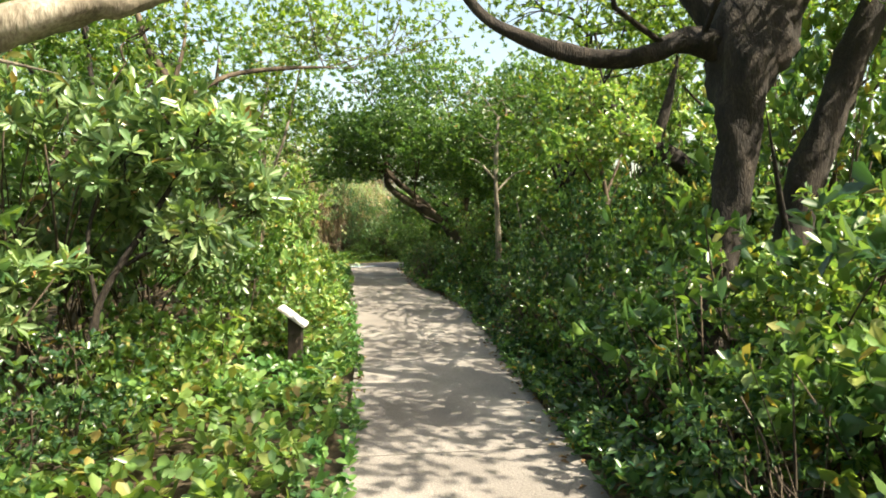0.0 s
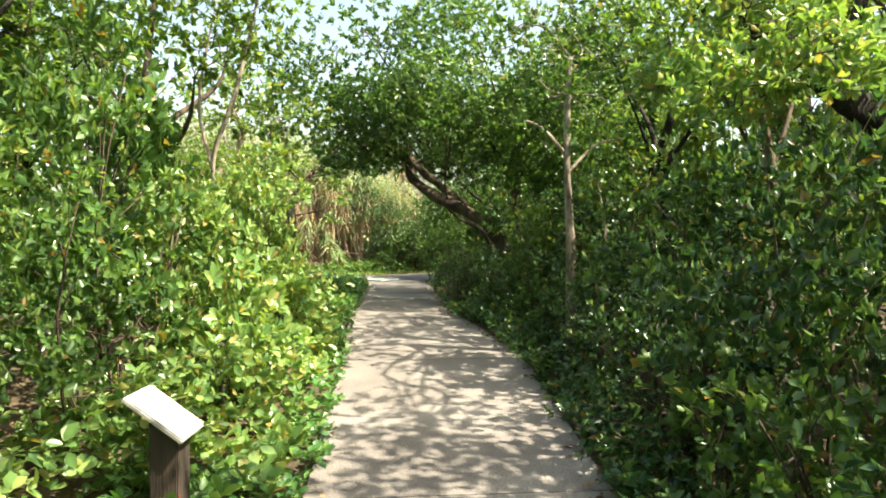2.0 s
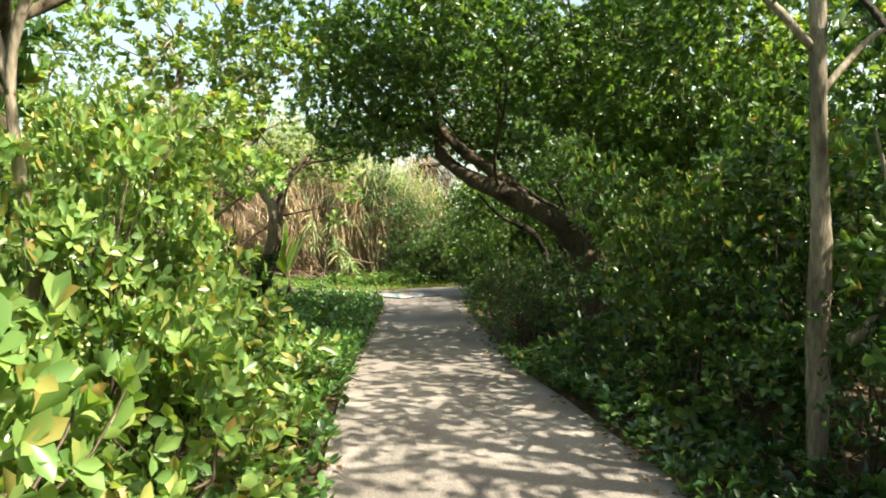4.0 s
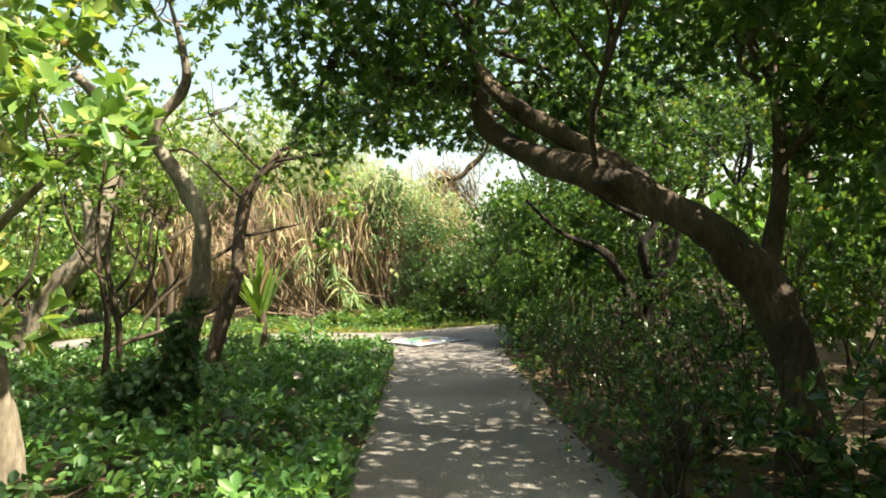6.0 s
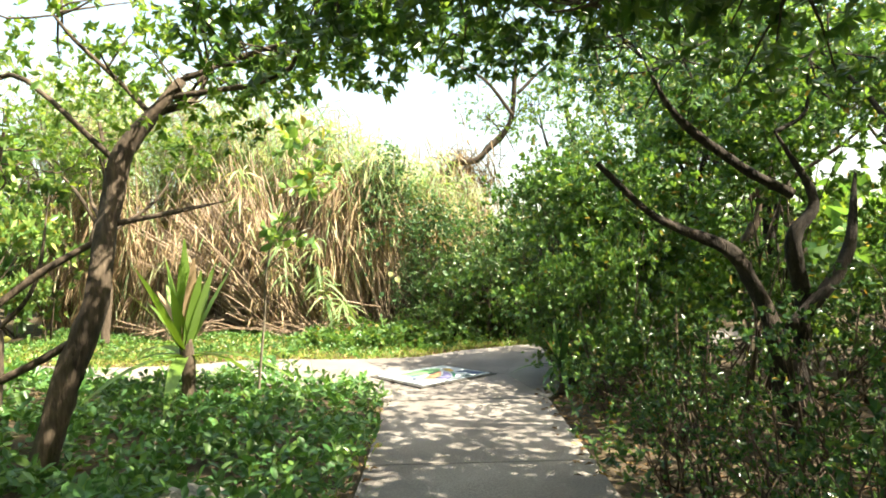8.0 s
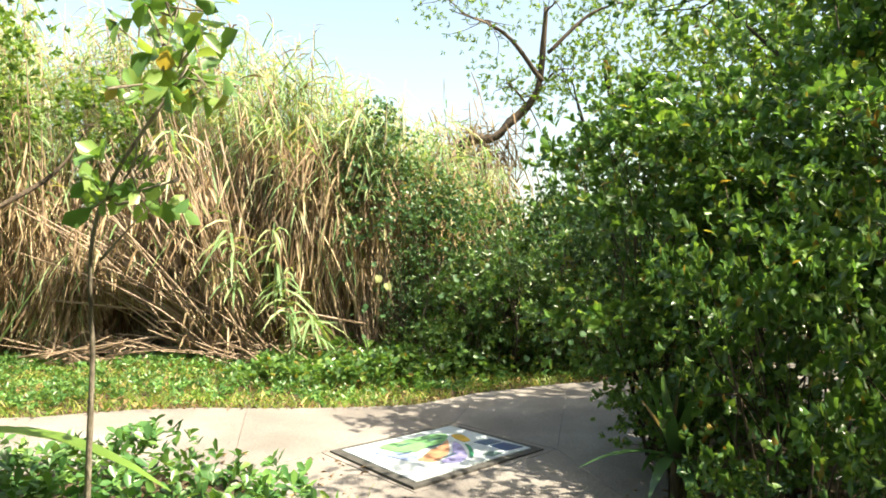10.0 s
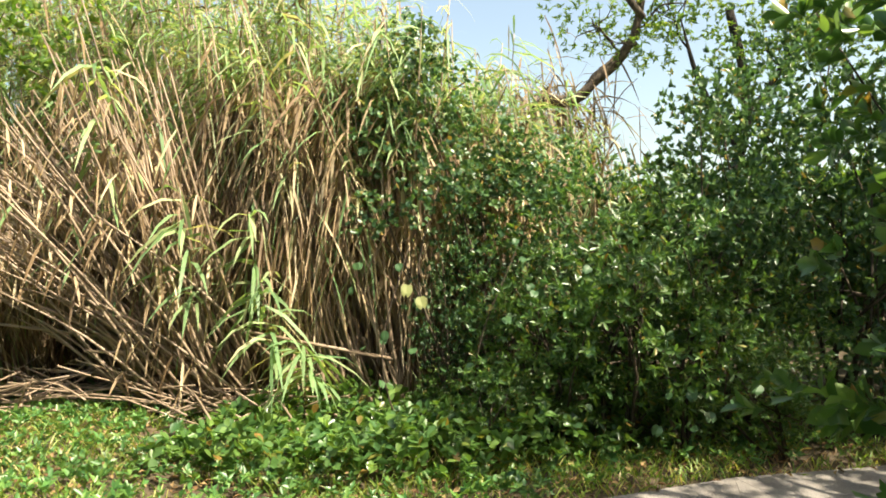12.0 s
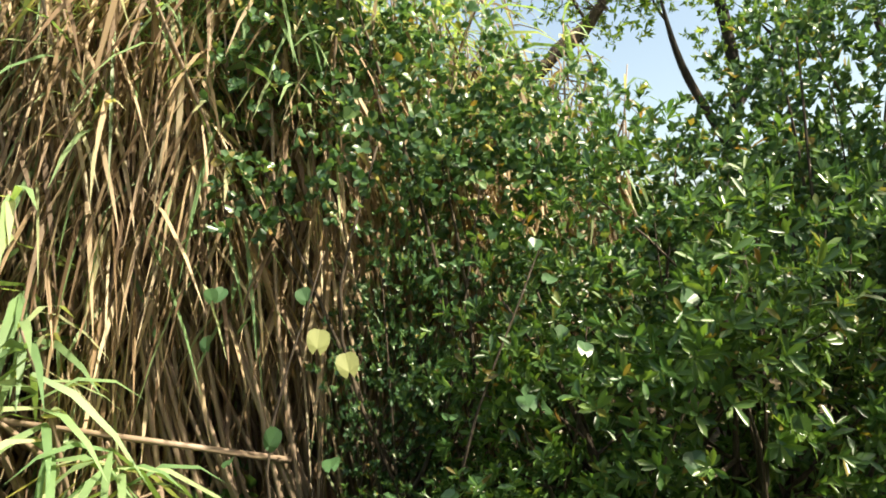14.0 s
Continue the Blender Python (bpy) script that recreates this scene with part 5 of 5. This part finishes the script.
litter("leaf_litter", "dry brown fallen leaves beside the path", ((-0.6, 3.2, 1, 21.5), lambda x, y: x > edge_r(y) - 0.1 + 0.06 * math.sin(y * 7)), 9000, 81, 0.0)
litter("leaf_litter", "scattered dry leaves along the concrete edge", ((-2.3, 1.0, 1, 21), lambda x, y: edge_l(y) < x < edge_r(y) and (x - edge_l(y) < 0.08 or edge_r(y) - x < 0.16)), 2600, 82, 0.016)
litter("leaf_litter", "dry leaves and straw on the verge", ((-8, 1.0, 22.3, 26), lambda x, y: y > far_edge(x) - 0.12), 5000, 83, 0.012)
litter("leaf_litter", "dry leaves under the thicket", ((-6, -1.5, 1, 22), lambda x, y: x < edge_l(y)), 6000, 84, 0.0)


# ---------------------------------------------------------------- strap-leaved plant, sapling, stones
def strap_plant(x, y, size, turn, label, mat):
    g = np.random.default_rng(3)
    top = tagged(new("strap_plant"), label, "plant")
    top.matrix_basis = spot(x, y, turn, size)
    child("stem", tubes("stem", [[(0, 0, -0.05, 0.05), (0.02, 0, 0.25, 0.045), (0.0, 0, 0.5, 0.04)]], M_BARK_BROWN, 8, 4, 0.1, 3), top)
    for k in range(26):
        a = k * 2.4
        lean = g.uniform(0.08, 0.6) if k < 20 else g.uniform(1.0, 1.5)
        L = g.uniform(0.55, 0.85)
        V, F = [], []
        for i in range(7):
            t = i / 6
            r = math.sin(lean) * L * t
            z = 0.35 + math.cos(lean) * L * t - 0.28 * lean * t * t
            w = 0.045 * math.sin(math.pi * (0.18 + 0.8 * t)) + 0.002
            for s, dz in ((-1, 0.012), (0, 0), (1, 0.012)):
                V.append((r * math.cos(a) - s * w * math.sin(a), r * math.sin(a) + s * w * math.cos(a), z + dz * (1 - t)))
        for i in range(6):
            for j in range(2):
                F.append((3 * i + j, 3 * i + j + 1, 3 * i + j + 4, 3 * i + j + 3))
        child("leaf", mesh_of("leaf", V, F, mat if k % 9 else M_REED_DRY, True), top)


strap_plant(-3.97, 20.5, 1.4, 0, "clump of broad bright green strap leaves on a short stem", M_SPIKE)
strap_plant(-0.3, 21.35, 0.75, 40, "dark green strap-leaved plant under a bush", M_DARK)
tree("sapling", "thin sapling with broad yellow-green leaves over the path corner", [
    [(-3.3, 20.6, -0.05, 0.014), (-3.15, 20.4, 0.8, 0.012), (-3.0, 20.2, 1.5, 0.009), (-2.55, 20.1, 2.1, 0.006)],
    [(-3.05, 20.3, 1.3, 0.007), (-2.75, 20.2, 1.55, 0.004)]],
    [(-2.6, 20.1, 2.1, 0.35, 0.06), (-2.85, 20.2, 1.6, 0.3, 0.05), (-2.7, 20.3, 2.5, 0.4, 0.06)], M_BARK_PALE, M_BRIGHT, 130, per=4, length=0.12, width=0.075, fine=True, sides=6)


def stone(x, y, r, seed, flat=0.5):
    bm = bmesh.new()
    bmesh.ops.create_icosphere(bm, subdivisions=3, radius=1.0)
    for v in bm.verts:
        k = 1 + 0.28 * noise.noise(v.co * 1.5 + Vector((seed, 0, 0))) + 0.08 * noise.noise(v.co * 5)
        v.co = Vector((v.co.x * r * k, v.co.y * r * 0.7 * k, v.co.z * r * flat * k))
    me = bpy.data.meshes.new("stone")
    bm.to_mesh(me)
    bm.free()
    me.materials.append(M_ROCK)
    ob = tagged(new("stone", me), "pale weathered stone half hidden in low plants", "stone", "stones")
    ob.location = (x, y, float(land(x, y)) + r * flat * 0.45)
    ob.rotation_euler = (0, 0, seed)


stone(-2.55, 17.55, 0.26, 1.0, 0.55)
stone(-2.3, 17.75, 0.16, 2.0, 0.5)
stone(-3.0, 17.2, 0.18, 4.0, 0.5)


def creeper():
    """Large heart-shaped leaves of a creeper hanging over the bank."""
    top = tagged(new("creeper"), "creeper with large heart-shaped green and yellow leaves on the bank", "vine")
    top.location = (-2.2, 25.1, float(land(-2.2, 25.1)))
    g = np.random.default_rng(8)
    for k in range(3):
        child("stem", tubes("stem", [[(-0.6 + 0.6 * k, 0.4, -0.05, 0.008), (-0.7 + 0.7 * k, 0.1, 0.7, 0.006), (-0.5 + 0.8 * k, 0.15, 1.5, 0.003)]], M_BARK_BROWN, 5, 4, 0.05, k), top)
    for k in range(48):
        s = g.uniform(0.026, 0.044) if k > 1 else 0.05
        yellow = k < 2
        V = [(0, -0.75 * s, 0)]
        for i in range(13):
            a = -math.pi / 2 + 2 * math.pi * (i + 0.5) / 13
            r = s * (1 - 0.28 * max(0, math.cos(a - math.pi / 2)) ** 6 + 0.3 * max(0, -math.sin(a)) ** 4)
            V.append((r * math.cos(a) * 0.9, r * math.sin(a), 0.12 * s * math.cos(2 * a)))
        F = [(0, i, i + 1) for i in range(1, 13)]
        ob = child("leaf", mesh_of("leaf", V, F, M_YELLOW if yellow else M_VINE), top, "pale yellow leaf" if yellow else "")
        if yellow:
            ob.matrix_basis = pose(-0.54 + 0.11 * k, 0.22, 1.17 - 0.09 * k, 78, 8 - 20 * k, 15)
            continue
        ob.matrix_basis = pose(g.uniform(-1.0, 1.9), g.uniform(-0.1, 0.25), 0.25 + 1.35 * g.uniform(0, 1) ** 1.2, 55 + g.normal(0, 25), g.normal(0, 25), g.normal(0, 30))


M_YELLOW = leaf_material("yellowing_leaf", [(0, (0.2, 0.235, 0.085)), (1, (0.27, 0.28, 0.12))], 0.5, 0.2, 1.2, 0.3)
creeper()
